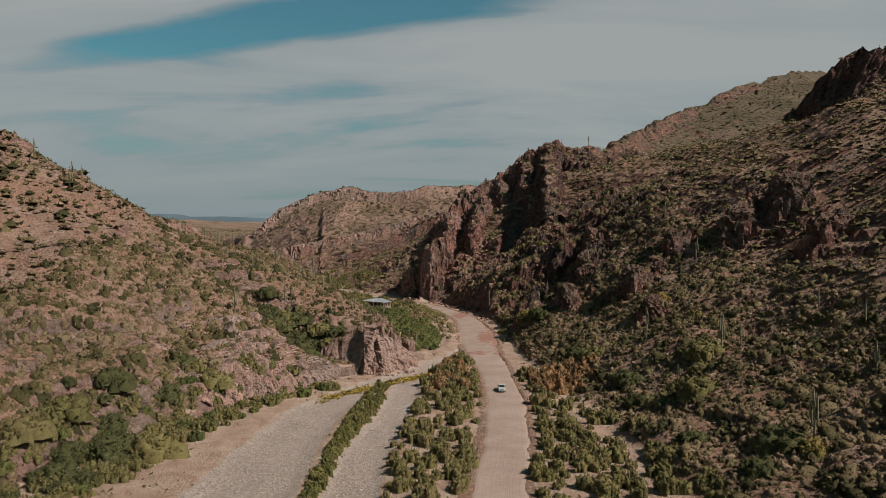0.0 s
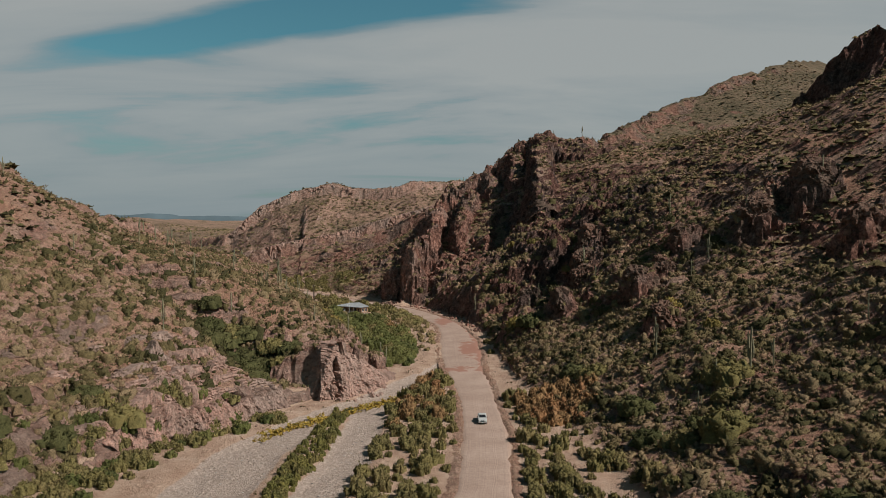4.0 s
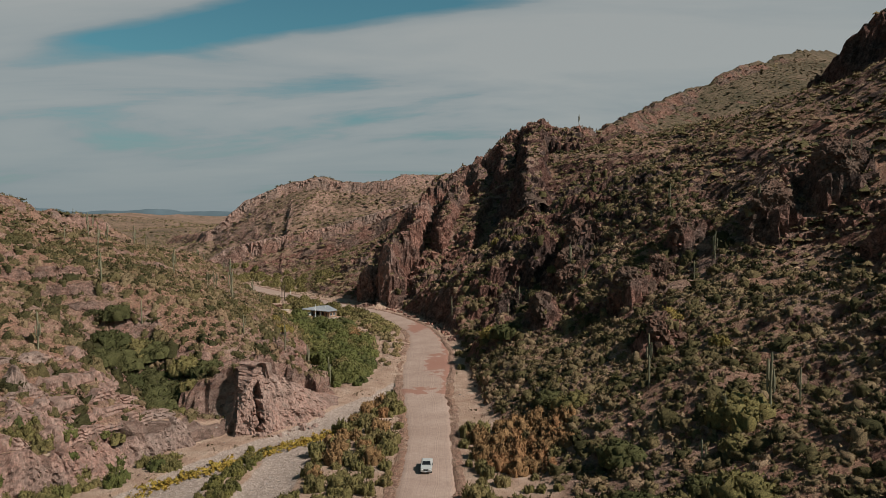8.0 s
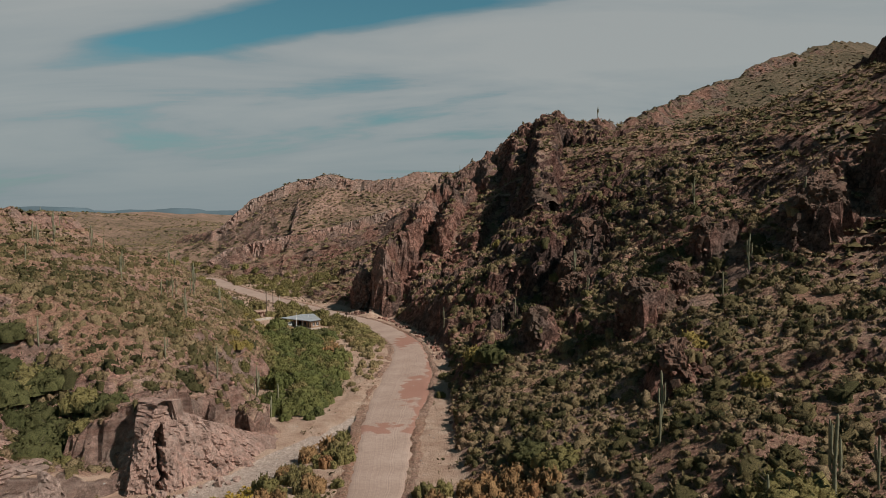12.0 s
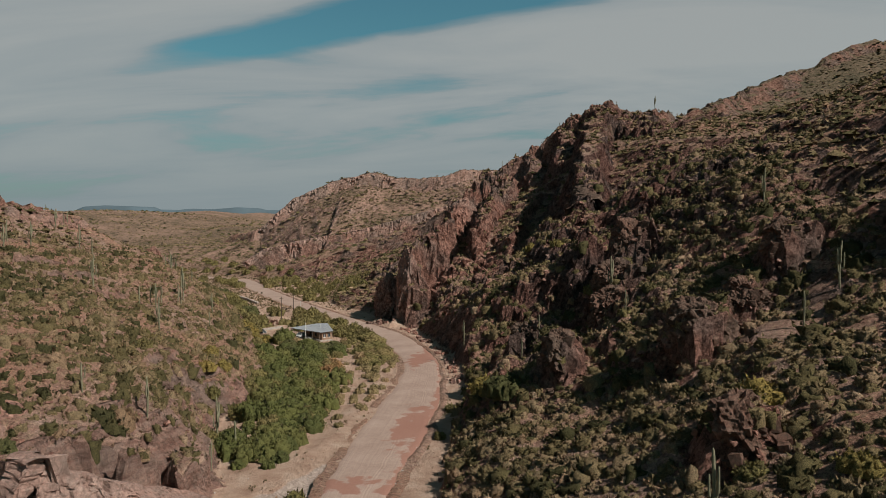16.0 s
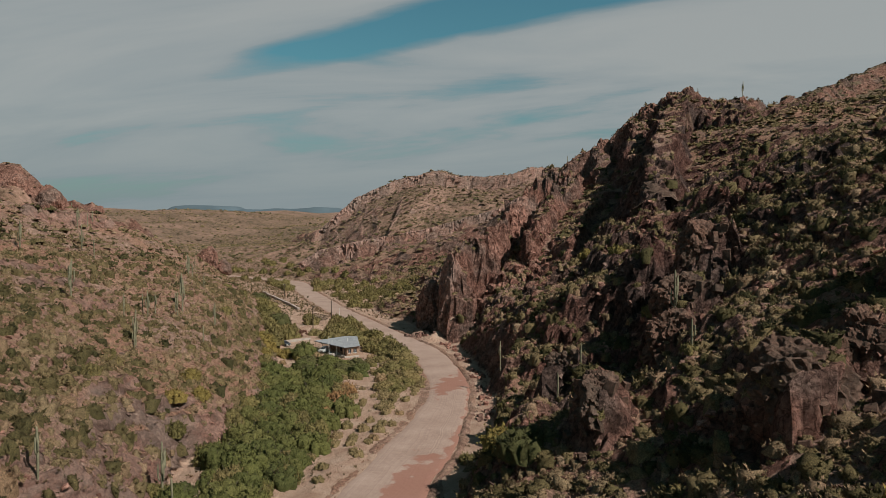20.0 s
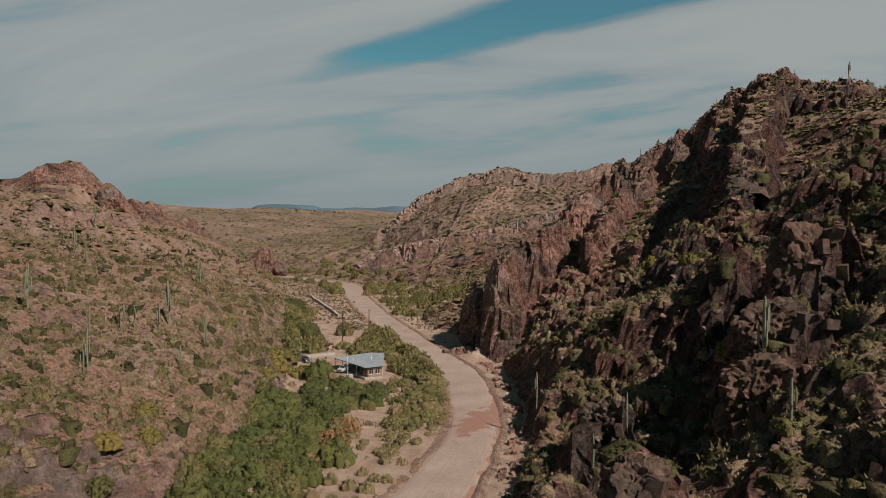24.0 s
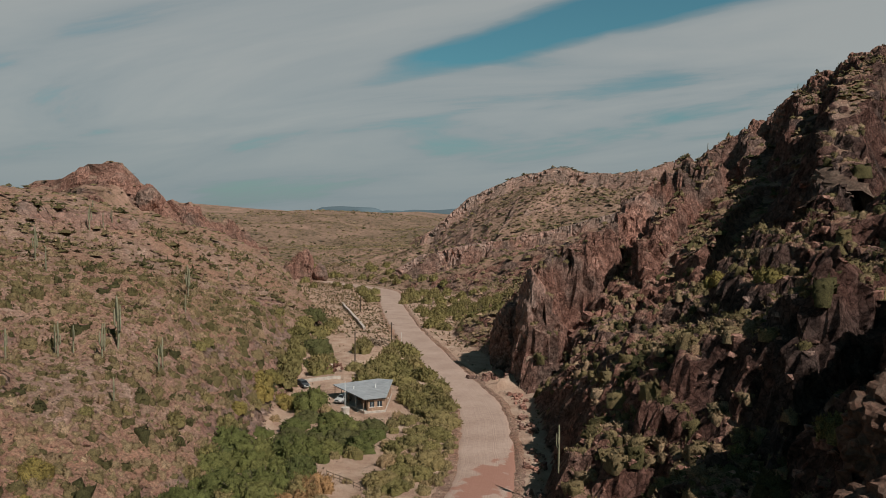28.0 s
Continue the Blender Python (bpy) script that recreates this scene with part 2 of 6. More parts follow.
def make_rock():
    m, nt, b = material("crag_rock")
    p = wpos(nt)
    col = rock_colour(nt, p)
    pale = attr(nt, "pale")
    buff = ramp(nt, noi(nt, p, 0.6, 8, 0.75), [(0.3, (0.2, 0.13, 0.105)), (0.5, (0.40, 0.285, 0.235)), (0.72, (0.56, 0.43, 0.36))])
    col = mix(nt, mth(nt, "MULTIPLY", pale, 0.7, True), col, buff)
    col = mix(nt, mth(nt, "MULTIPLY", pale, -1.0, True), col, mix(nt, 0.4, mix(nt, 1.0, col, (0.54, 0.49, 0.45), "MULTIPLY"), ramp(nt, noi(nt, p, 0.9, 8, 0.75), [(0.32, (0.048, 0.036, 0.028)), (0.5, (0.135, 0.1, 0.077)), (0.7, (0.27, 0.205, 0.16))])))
    nt.links.new(col, b.inputs["Base Color"])
    bump(nt, b, rock_height(nt, p), 0.7, 0.3)
    return m


def make_road():
    m, nt, b = material("graded_dirt")
    p = wpos(nt)
    v, wet = attr(nt, "across"), attr(nt, "wet")
    n1, n2, n3 = noi(nt, p, 0.12, 4), noi(nt, p, 1.2, 5, 0.6), noi(nt, p, 8.0, 3)
    col = ramp(nt, n1, [(0.3, (0.305, 0.217, 0.176)), (0.7, (0.395, 0.293, 0.242))])
    rut = nd(nt, "ShaderNodeTexNoise", noise_dimensions="1D", i_W=mth(nt, "ADD", mth(nt, "MULTIPLY", v, 5.0), mth(nt, "MULTIPLY", noi(nt, p, 0.06, 3), 2.5)), i_Detail=3.0).outputs["Fac"]
    col = mix(nt, 0.5, col, ramp(nt, rut, [(0.3, (0.8, 0.77, 0.75)), (0.7, (1.15, 1.13, 1.1))]), "MULTIPLY")
    col = mix(nt, 0.5, col, ramp(nt, n2, [(0.3, (0.8, 0.76, 0.73)), (0.7, (1.12, 1.1, 1.1))]), "MULTIPLY")
    edge = step(nt, mth(nt, "ADD", mth(nt, "ABSOLUTE", v), mth(nt, "MULTIPLY", mth(nt, "SUBTRACT", n2, 0.5), 0.5)), 0.8, 1.05)
    col = mix(nt, edge, col, (0.36, 0.235, 0.175))
    wm = step(nt, mth(nt, "ADD", wet, mth(nt, "MULTIPLY", mth(nt, "SUBTRACT", noi(nt, p, 0.3, 4), 0.5), 2.0)), 0.45, 0.62)
    col = mix(nt, mth(nt, "MULTIPLY", wm, 0.8), col, (0.27, 0.125, 0.09))
    nt.links.new(col, b.inputs["Base Color"])
    bump(nt, b, mth(nt, "ADD", n2, mth(nt, "MULTIPLY", n3, 0.3)), 0.5, 0.12)
    return m


def make_leaf(name, stops, size=1.2, grain=6.5, single=True):
    """Foliage: the tone attribute picks the plant's colour, fine noise paints sprays and the shade of the gaps between
    them.
    """
    m, nt, b = material(name)
    p = wpos(nt)
    tone = attr(nt, "tone")
    if single:
        tone = mth(nt, "FRACT", mth(nt, "ADD", tone, nd(nt, "ShaderNodeObjectInfo").outputs["Random"]))
    col = ramp(nt, tone, [(p, (1.05 * r, 0.95 * g, 0.92 * b)) for p, (r, g, b) in stops])
    col = mix(nt, 0.7, col, ramp(nt, noi(nt, p, size, 3, 0.6), [(0.3, (0.75, 0.75, 0.7)), (0.7, (1.25, 1.22, 1.15))]), "MULTIPLY")
    fine = noi(nt, p, grain, 3, 0.7)
    col = mix(nt, 0.8, col, ramp(nt, fine, [(0.34, (0.25, 0.26, 0.25)), (0.5, (0.95, 0.95, 0.95)), (0.66, (1.65, 1.6, 1.5))]), "MULTIPLY")
    nt.links.new(col, b.inputs["Base Color"])
    b.inputs["Roughness"].default_value = 0.75
    bump(nt, b, fine, 0.9, 0.25)
    return m


def make_plain(name, col, rough=0.7, var=0.25, size=2.0, metal=0.0):
    m, nt, b = material(name)
    p = wpos(nt)
    k = ramp(nt, noi(nt, p, size, 5, 0.6), [(0.3, (1 - var,) * 3), (0.7, (1 + var,) * 3)])
    nt.links.new(mix(nt, 1.0, col, k, "MULTIPLY"), b.inputs["Base Color"])
    b.inputs["Roughness"].default_value, b.inputs["Metallic"].default_value = rough, metal
    return m


GROUND, ROCK, ROAD = make_ground(), make_rock(), make_road()
SHRUB = make_leaf("scrub_leaves", [(0.0, (0.052, 0.052, 0.025)), (0.2, (0.088, 0.08, 0.039)), (0.42, (0.15, 0.124, 0.067)), (0.64, (0.21, 0.166, 0.106)), (0.82, (0.215, 0.152, 0.1)), (1.0, (0.32, 0.243, 0.17))], single=False)
GREEN = make_leaf("mesquite_leaves", [(0.0, (0.072, 0.085, 0.032)), (0.3, (0.105, 0.118, 0.042)), (0.5, (0.125, 0.13, 0.05)), (0.75, (0.09, 0.105, 0.038)), (1.0, (0.072, 0.085, 0.034))])
DARKGREEN = make_leaf("dark_leaves", [(0.0, (0.055, 0.062, 0.027)), (0.5, (0.085, 0.09, 0.04)), (1.0, (0.068, 0.072, 0.033))])
RUST = make_leaf("rust_leaves", [(0.0, (0.25, 0.14, 0.075)), (0.5, (0.275, 0.175, 0.09)), (1.0, (0.19, 0.125, 0.065))])
YELLOW = make_leaf("yellow_leaves", [(0.0, (0.175, 0.15, 0.052)), (0.5, (0.22, 0.175, 0.06)), (1.0, (0.145, 0.13, 0.05))])
BARK = make_plain("bark", (0.11, 0.085, 0.065), 0.9, 0.4, 6.0)
CACTUS = make_plain("saguaro_skin", (0.2, 0.183, 0.118), 0.75, 0.35, 1.5)

# ---- noise ----
def hash3(ix, iy, iz, seed):
    h = (ix.astype(np.int64) * 374761393 + iy.astype(np.int64) * 668265263 + iz.astype(np.int64) * 1440662683 + seed * 982451653) & 0xFFFFFFFF
    h = ((h ^ (h >> 13)) * 1274126177) & 0xFFFFFFFF
    h = ((h ^ (h >> 16)) * 2246822519) & 0xFFFFFFFF
    return ((h ^ (h >> 15)) & 0xFFFFFF) / float(0xFFFFFF)


def vnoise(x, y, z, seed=0):
    """Value noise, about -1 to 1."""
    fx, fy, fz = np.floor(x), np.floor(y), np.floor(z)
    u, v, w = x - fx, y - fy, z - fz
    u, v, w = u * u * (3 - 2 * u), v * v * (3 - 2 * v), w * w * (3 - 2 * w)
    r = 0
    for a in (0, 1):
        for b in (0, 1):
            for c in (0, 1):
                r = r + hash3(fx + a, fy + b, fz + c, seed) * (u if a else 1 - u) * (v if b else 1 - v) * (w if c else 1 - w)
    return 2 * r - 1


def fbm(x, y, z, octaves=4, seed=0, gain=0.5):
    r, a = 0, 1.0
    for o in range(octaves):
        k = 2.03 ** o
        r = r + a * vnoise(x * k, y * k, z * k, seed + o * 17)
        a *= gain
    return r


def ridged(x, y, z, octaves=3, seed=0):
    r, a = 0, 1.0
    for o in range(octaves):
        k = 2.1 ** o
        r = r + a * (1 - 2 * np.abs(vnoise(x * k, y * k, z * k, seed + o * 31)))
        a *= 0.5
    return r


def cells(x, y, z, seed=0):
    """Cellular blocks: a random level for each block, 0 to 1, and the distance to its core."""
    fx, fy, fz = np.floor(x), np.floor(y), np.floor(z)
    best, val = np.full(x.shape, 9.0), np.zeros(x.shape)
    for a in (-1, 0, 1):
        for b in (-1, 0, 1):
            for c in (-1, 0, 1):
                ix, iy, iz = fx + a, fy + b, fz + c
                d = (ix + hash3(ix, iy, iz, seed) - x) ** 2 + (iy + hash3(ix, iy, iz, seed + 1) - y) ** 2 + (iz + hash3(ix, iy, iz, seed + 2) - z) ** 2
                m = d < best
                best, val = np.where(m, d, best), np.where(m, hash3(ix, iy, iz, seed + 3), val)
    return val, np.sqrt(best)


def smooth(lo, hi, v):
    t = np.clip((v - lo) / (hi - lo), 0, 1)
    return t * t * (3 - 2 * t)


def smax(a, b, k):
    h = np.clip(0.5 + 0.5 * (a - b) / k, 0, 1)
    return b + (a - b) * h + k * h * (1 - h)


# ---- the lie of the land ----
LEFT_Y = [0, 60, 110, 144, 170, 185, 199, 219, 235, 256, 281, 324, 380, 411, 482, 545, 606, 700, 900]
LEFT_X = [-95, -82, -70, -62, -55, -42, -29, -11, -7, -17, -23, -36, -60, -80, -122, -172, -228, -340, -540]
RIGHT_Y = [0, 60, 110, 160, 215, 240, 270, 330, 355, 375, 400, 412, 423, 432, 450, 480, 580, 615, 632, 665, 720, 900]
RIGHT_X = [60, 52, 44, 38, 31, 26, 22, 19, 13, 5.5, -4, -9, -13, -28, -46, -60, -86, -108, -165, -205, -260, -380]
ROAD_PTS = [(8, -40), (8, 60), (9, 110), (12, 133), (15, 167), (15.5, 190), (15, 215), (13.5, 240), (13.5, 270), (13.0, 300), (9.5, 333), (2, 356), (-9.5, 382), (-26, 405.5), (-54, 444), (-87, 491), (-126, 552), (-150, 594), (-166, 613), (-196, 630), (-240, 652)]


def catmull(pts, n):
    p = np.array(pts, float)
    p = np.vstack([2 * p[0] - p[1], p, 2 * p[-1] - p[-2]])
    out = []
    for i in range(1, len(p) - 2):
        t = np.linspace(0, 1, n, endpoint=False)[:, None]
        a, b, c, d = p[i - 1], p[i], p[i + 1], p[i + 2]
        out.append(0.5 * (2 * b + (c - a) * t + (2 * a - 5 * b + 4 * c - d) * t ** 2 + (3 * b - 3 * c + d - a) * t ** 3))
    return np.vstack(out + [p[-2][None]])


ROAD_LINE = catmull(ROAD_PTS, 8)


def to_line(x, y, line):
    """Distance from a polyline and the place along it (0 to 1, by vertex)."""
    best, at = np.full(x.shape, 1e9), np.zeros(x.shape)
    for i in range(len(line) - 1):
        a, b = line[i][:2], line[i + 1][:2]
        d = b - a
        t = np.clip(((x - a[0]) * d[0] + (y - a[1]) * d[1]) / (d @ d), 0, 1)
        r = np.hypot(x - a[0] - t * d[0], y - a[1] - t * d[1])
        m = r < best
        best, at = np.where(m, r, best), np.where(m, i + t, at)
    return best, at


def crest(x, y, pts, steep, drop, gentle, wob=0.0, seed=0, top=0.0):
    """A ridge along pts: sheer for the first 'drop' metres, then a talus slope."""
    line = np.array(pts, float)
    r, at = to_line(x, y, line)
    z = np.interp(at, np.arange(len(line)), line[:, 2])
    if wob:
        r = np.maximum(0, r + wob * fbm(x / 13, y / 13, 0 * x, 3, seed) * np.exp(-r / 25))
    r = np.sqrt(np.maximum(0, r - top) ** 2 + 1.0) - 1.0 if top < 5 else np.sqrt(r * r + top * top) - top
    return z - np.where(r * steep < drop, r * steep, drop + (r - drop / steep) * gentle)


RIDGES = [  # points, sheer slope, sheer drop, talus slope, roughness
    ([(-8, 412, 26), (-9, 419, 31), (-7, 428, 30), (-3, 440, 27)], 4.5, 25, 0.9, 3, 2.2),
    ([(-1, 437, 32), (4, 448, 38), (3, 480, 43), (0, 507, 48), (10, 535, 59), (22, 553, 69)], 4.2, 20, 0.9, 3, 2.0),
    ([(18, 438, 32), (19, 448, 38), (22, 475, 50), (32, 520, 64)], 4.5, 22, 1.0, 3, 2.0),
    ([(22, 553, 70), (48, 559, 86), (66, 556, 97), (82, 546, 105), (90, 548, 105), (104, 560, 103)], 1.3, 20, 1.0, 6, 4.0),
    ([(40, 536, 78), (44, 525, 72), (46, 510, 62)], 3.0, 20, 1.2, 4, 3.0),
    ([(60, 540, 92), (63, 522, 85), (60, 500, 73)], 3.0, 26, 1.2, 4, 3.5),
    ([(82, 544, 104), (80, 520, 96), (74, 480, 84), (69, 445, 72), (64, 420, 60), (60, 400, 48)], 3.0, 34, 0.95, 6, 3.0),
    ([(-450, 585, 68), (-400, 590, 78), (-366, 595, 84), (-346, 602, 66), (-326, 618, 52), (-300, 645, 38)], 1.8, 14, 0.5, 4),
    ([(-330, 1000, 26), (-250, 870, 30), (-214, 785, 33), (-199, 790, 47), (-182, 797, 63), (-166, 803, 72), (-138, 811, 83), (-108, 812, 87), (-86, 810, 82), (-40, 803, 82), (-20, 806, 88), (20, 815, 90), (300, 900, 105)], 1.8, 11, 0.36, 4, 3),
    ([(212, 424, 114), (231, 413, 139), (246, 402, 155), (262, 396, 164), (300, 385, 184), (390, 370, 214)], 1.8, 34, 0.5, 8),
    ([(186, 760, 134), (285, 900, 182), (413, 1000, 241), (543, 1100, 285), (700, 1300, 330), (1200, 1500, 340)], 1.0, 12, 0.45, 10),
    ([(-420, 60, 130), (-240, 180, 108), (-157, 250, 76), (-152, 286, 64), (-150, 330, 53), (-150, 400, 44)], 0.9, 5, 0.52, 6),
    ([(98, 562, 104), (120, 580, 106), (160, 640, 113), (190, 770, 132)], 1.0, 18, 0.9, 4),
    ([(-256, 640, 15), (-247, 645, 22), (-236, 648, 15)], 2.5, 15, 0.6, 3, 2.0),
    ([(-168, 648, 9), (-154, 659, 19), (-128, 668, 26), (-85, 682, 34), (-30, 700, 50)], 2.4, 15, 0.6, 5, 2.5),
    ([(86, 535, 99), (91, 518, 91), (100, 503, 86), (112, 494, 84), (124, 480, 81)], 3.0, 12, 0.6, 3, 2.0),
    ([(95, 548, 103), (118, 535, 97), (145, 545, 102)], 0.45, 12, 1.3, 0),
    ([(-36, 212, 15), (-24, 214, 14.5), (-15.5, 222, 13), (-10.5, 233, 8)], 4.5, 13, 0.5, 2, 1.0),
    ([(-2300, 1800, 130), (-1800, 2050, 108), (-1480, 2230, 82), (-1300, 2400, 64), (-1100, 2600, 45)], 0.2, 20, 0.1, 0),
    ([(25, 337, 8), (33, 344, 14), (44, 352, 21), (54, 363, 29), (68, 380, 42), (90, 408, 64)], 1.3, 14, 0.8, 3),
]


OUTCROPS = [  # x, y, width, depth, height, turn in degrees: dark crags of the shaded side
    (67, 246, 15, 12, 6.0, 20), (64, 214, 12, 9, 4.5, 60), (76, 253, 9, 9, 4.0, 0), (86, 262, 13, 9, 5.0, 30), (106, 252, 22, 13, 7.0, 45), (113, 208, 19, 11, 6.5, 30),
    (122, 250, 20, 14, 7.0, 70), (46, 262, 12, 8, 5.0, 80), (58, 283, 14, 9, 6.0, 40), (40, 292, 10, 8, 5.0, 0), (60, 318, 13, 9, 6.0, 20), (65, 302, 17, 11, 7.0, 70), (59, 289, 13, 9, 6.0, 40), (70, 330, 14, 9, 6.0, 60)]


def mounds(x, y):
    h = 0 * x
    for cx, cy, w, d, k, a in OUTCROPS:
        c, s = math.cos(radians(a)), math.sin(radians(a))
        u, v = ((x - cx) * c + (y - cy) * s) / (w / 2), (-(x - cx) * s + (y - cy) * c) / (d / 2)
        r = np.hypot(u, v) + 0.35 * fbm(x / 4, y / 4, 0 * x, 3, 29)
        h = np.maximum(h, k * smooth(1.05, 0.6, r))
    return h


def base_height(x, y):
    """Valley floor and both hillsides, without fine relief."""
    wx, wy = x + 5 * fbm(x / 45, y / 45, 0 * x, 3, 5), y + 5 * fbm(x / 45, y / 45, 0 * x + 9, 3, 6)
    L = np.interp(wy, LEFT_Y, LEFT_X)
    R = np.interp(wy, RIGHT_Y, RIGHT_X)
    dl, dr = L - wx, wx - R
    rd, _ = to_line(x, y, ROAD_LINE[::2])
    keep = smooth(7, 16, rd)
    dl, dr = dl * keep - 4 * (1 - keep), dr * keep - 4 * (1 - keep)
    fade = 1 - 0.8 * smooth(560, 860, y + 0.3 * x)
    hl = np.interp(dl, [-5, 0, 4, 15, 40, 60, 100, 186, 320, 900], [0, 0, 4.5, 12.5, 24.5, 32, 41, 58, 66, 70]) * fade
    a = np.interp(y, [100, 180, 240, 280, 310, 365, 390, 415, 450, 600], [0.36, 0.40, 0.46, 0.62, 0.88, 0.86, 0.74, 0.5, 0.38, 0.42])
    d1, d2, d3 = np.clip(dr, 0, 40), np.clip(dr - 40, 0, 110), np.clip(dr - 150, 0, 2500)
    hr = (a * d1 + (0.57 - 0.06 * smooth(290, 340, y) * smooth(460, 420, y)) * d2 + 0.20 * d3) * (1 - 0.78 * smooth(560, 700, y))
    # a broken cliff low on the shaded side, undercut where the slope meets the floor
    q = smooth(262, 284, y) * smooth(346, 326, y)
    hr = hr - q * np.interp(dr, [0, 8, 27, 31, 37], [0, 2, 8.5, 7, 0])
    h = np.maximum(hl, hr)
    rk, knobs = 0 * x, []
    for i, (pts, steep, drop, gentle, wob, *top) in enumerate(RIDGES):
        c = crest(x, y, pts, steep, drop, gentle, wob, 40 + i, *top)
        rk = np.maximum(rk, smooth(-3, 3, c - h) * (drop > 6))
        if 636 < pts[0][1] < 652:      # knobs that stand on the floor itself, past the bend
            knobs.append(c)
            continue
        h = smax(c, h, 1.2) if i != 8 else smax(c, h, 10.0)
    # the deep gully between the near spur and the fins
    gl = np.array([(-8, 401, -1), (10, 399, 2), (26, 403, 8), (38, 418, 17), (44, 445, 33), (50, 480, 54)], float)
    g, at = to_line(x + 2 * fbm(x / 8, y / 8, 0 * x, 2, 35), y, gl)
    h = np.minimum(h, np.interp(at, np.arange(6), gl[:, 2]) + np.maximum(0, g - 3) * 2.1)
    # the shaded hollow in front of the spur
    gl = np.array([(40, 299, 5), (46, 306, 8), (53, 315, 13), (60, 327, 21), (70, 342, 33)], float)
    g, at = to_line(x + 2 * fbm(x / 8, y / 8, 0 * x, 2, 36), y, gl)
    h = np.minimum(h, np.interp(at, np.arange(5), gl[:, 2]) + np.maximum(0, g - 3) * 1.7)
    # the draw behind the pale outcrop, and smaller swells and hollows
    gl = np.array([(-29, 205, 4), (-39, 212, 10), (-51, 219, 10), (-68, 223, 8), (-92, 222, 5)], float)
    g, at = to_line(x, y, gl)
    h = h - np.interp(at, np.arange(5), gl[:, 2]) * np.exp(-(g / 9) ** 2) * smooth(2, 10, h)
    for cx, cy, dz, r in ((63, 184, 5, 10), (108, 226, -5, 18), (-75, 345, 4, 22)):
        h = h + dz * np.exp(-((x - cx) ** 2 + (y - cy) ** 2) / r ** 2)
    up = y - 0.12 * x
    plain = 6 + 27 * smooth(690, 1900, up) + 27 * smooth(-480, -820, x) * smooth(700, 1100, up) + smooth(700, 1000, up) * (7 * fbm(x / 150, y / 150, 0 * x, 4, 78) + 2)
    plain = plain - 4 * smooth(1900, 2600, up) + smooth(1800, 3000, up) * 8 * fbm(x / 420, y / 420, 0 * x, 4, 77)
    beyond = smooth(600, 800, y - 0.2 * x)
    h = h + beyond * (smax(h, plain, 4.0) - h)
    h = h * smooth(6.5, 13, rd) * np.maximum(smooth(-3.5, 0.5, np.maximum(dl, dr)), smooth(600, 820, y))
    for c in knobs:
        h = np.maximum(h, c * smooth(6.5, 13, rd))
    return h, dl, dr, rd, rk


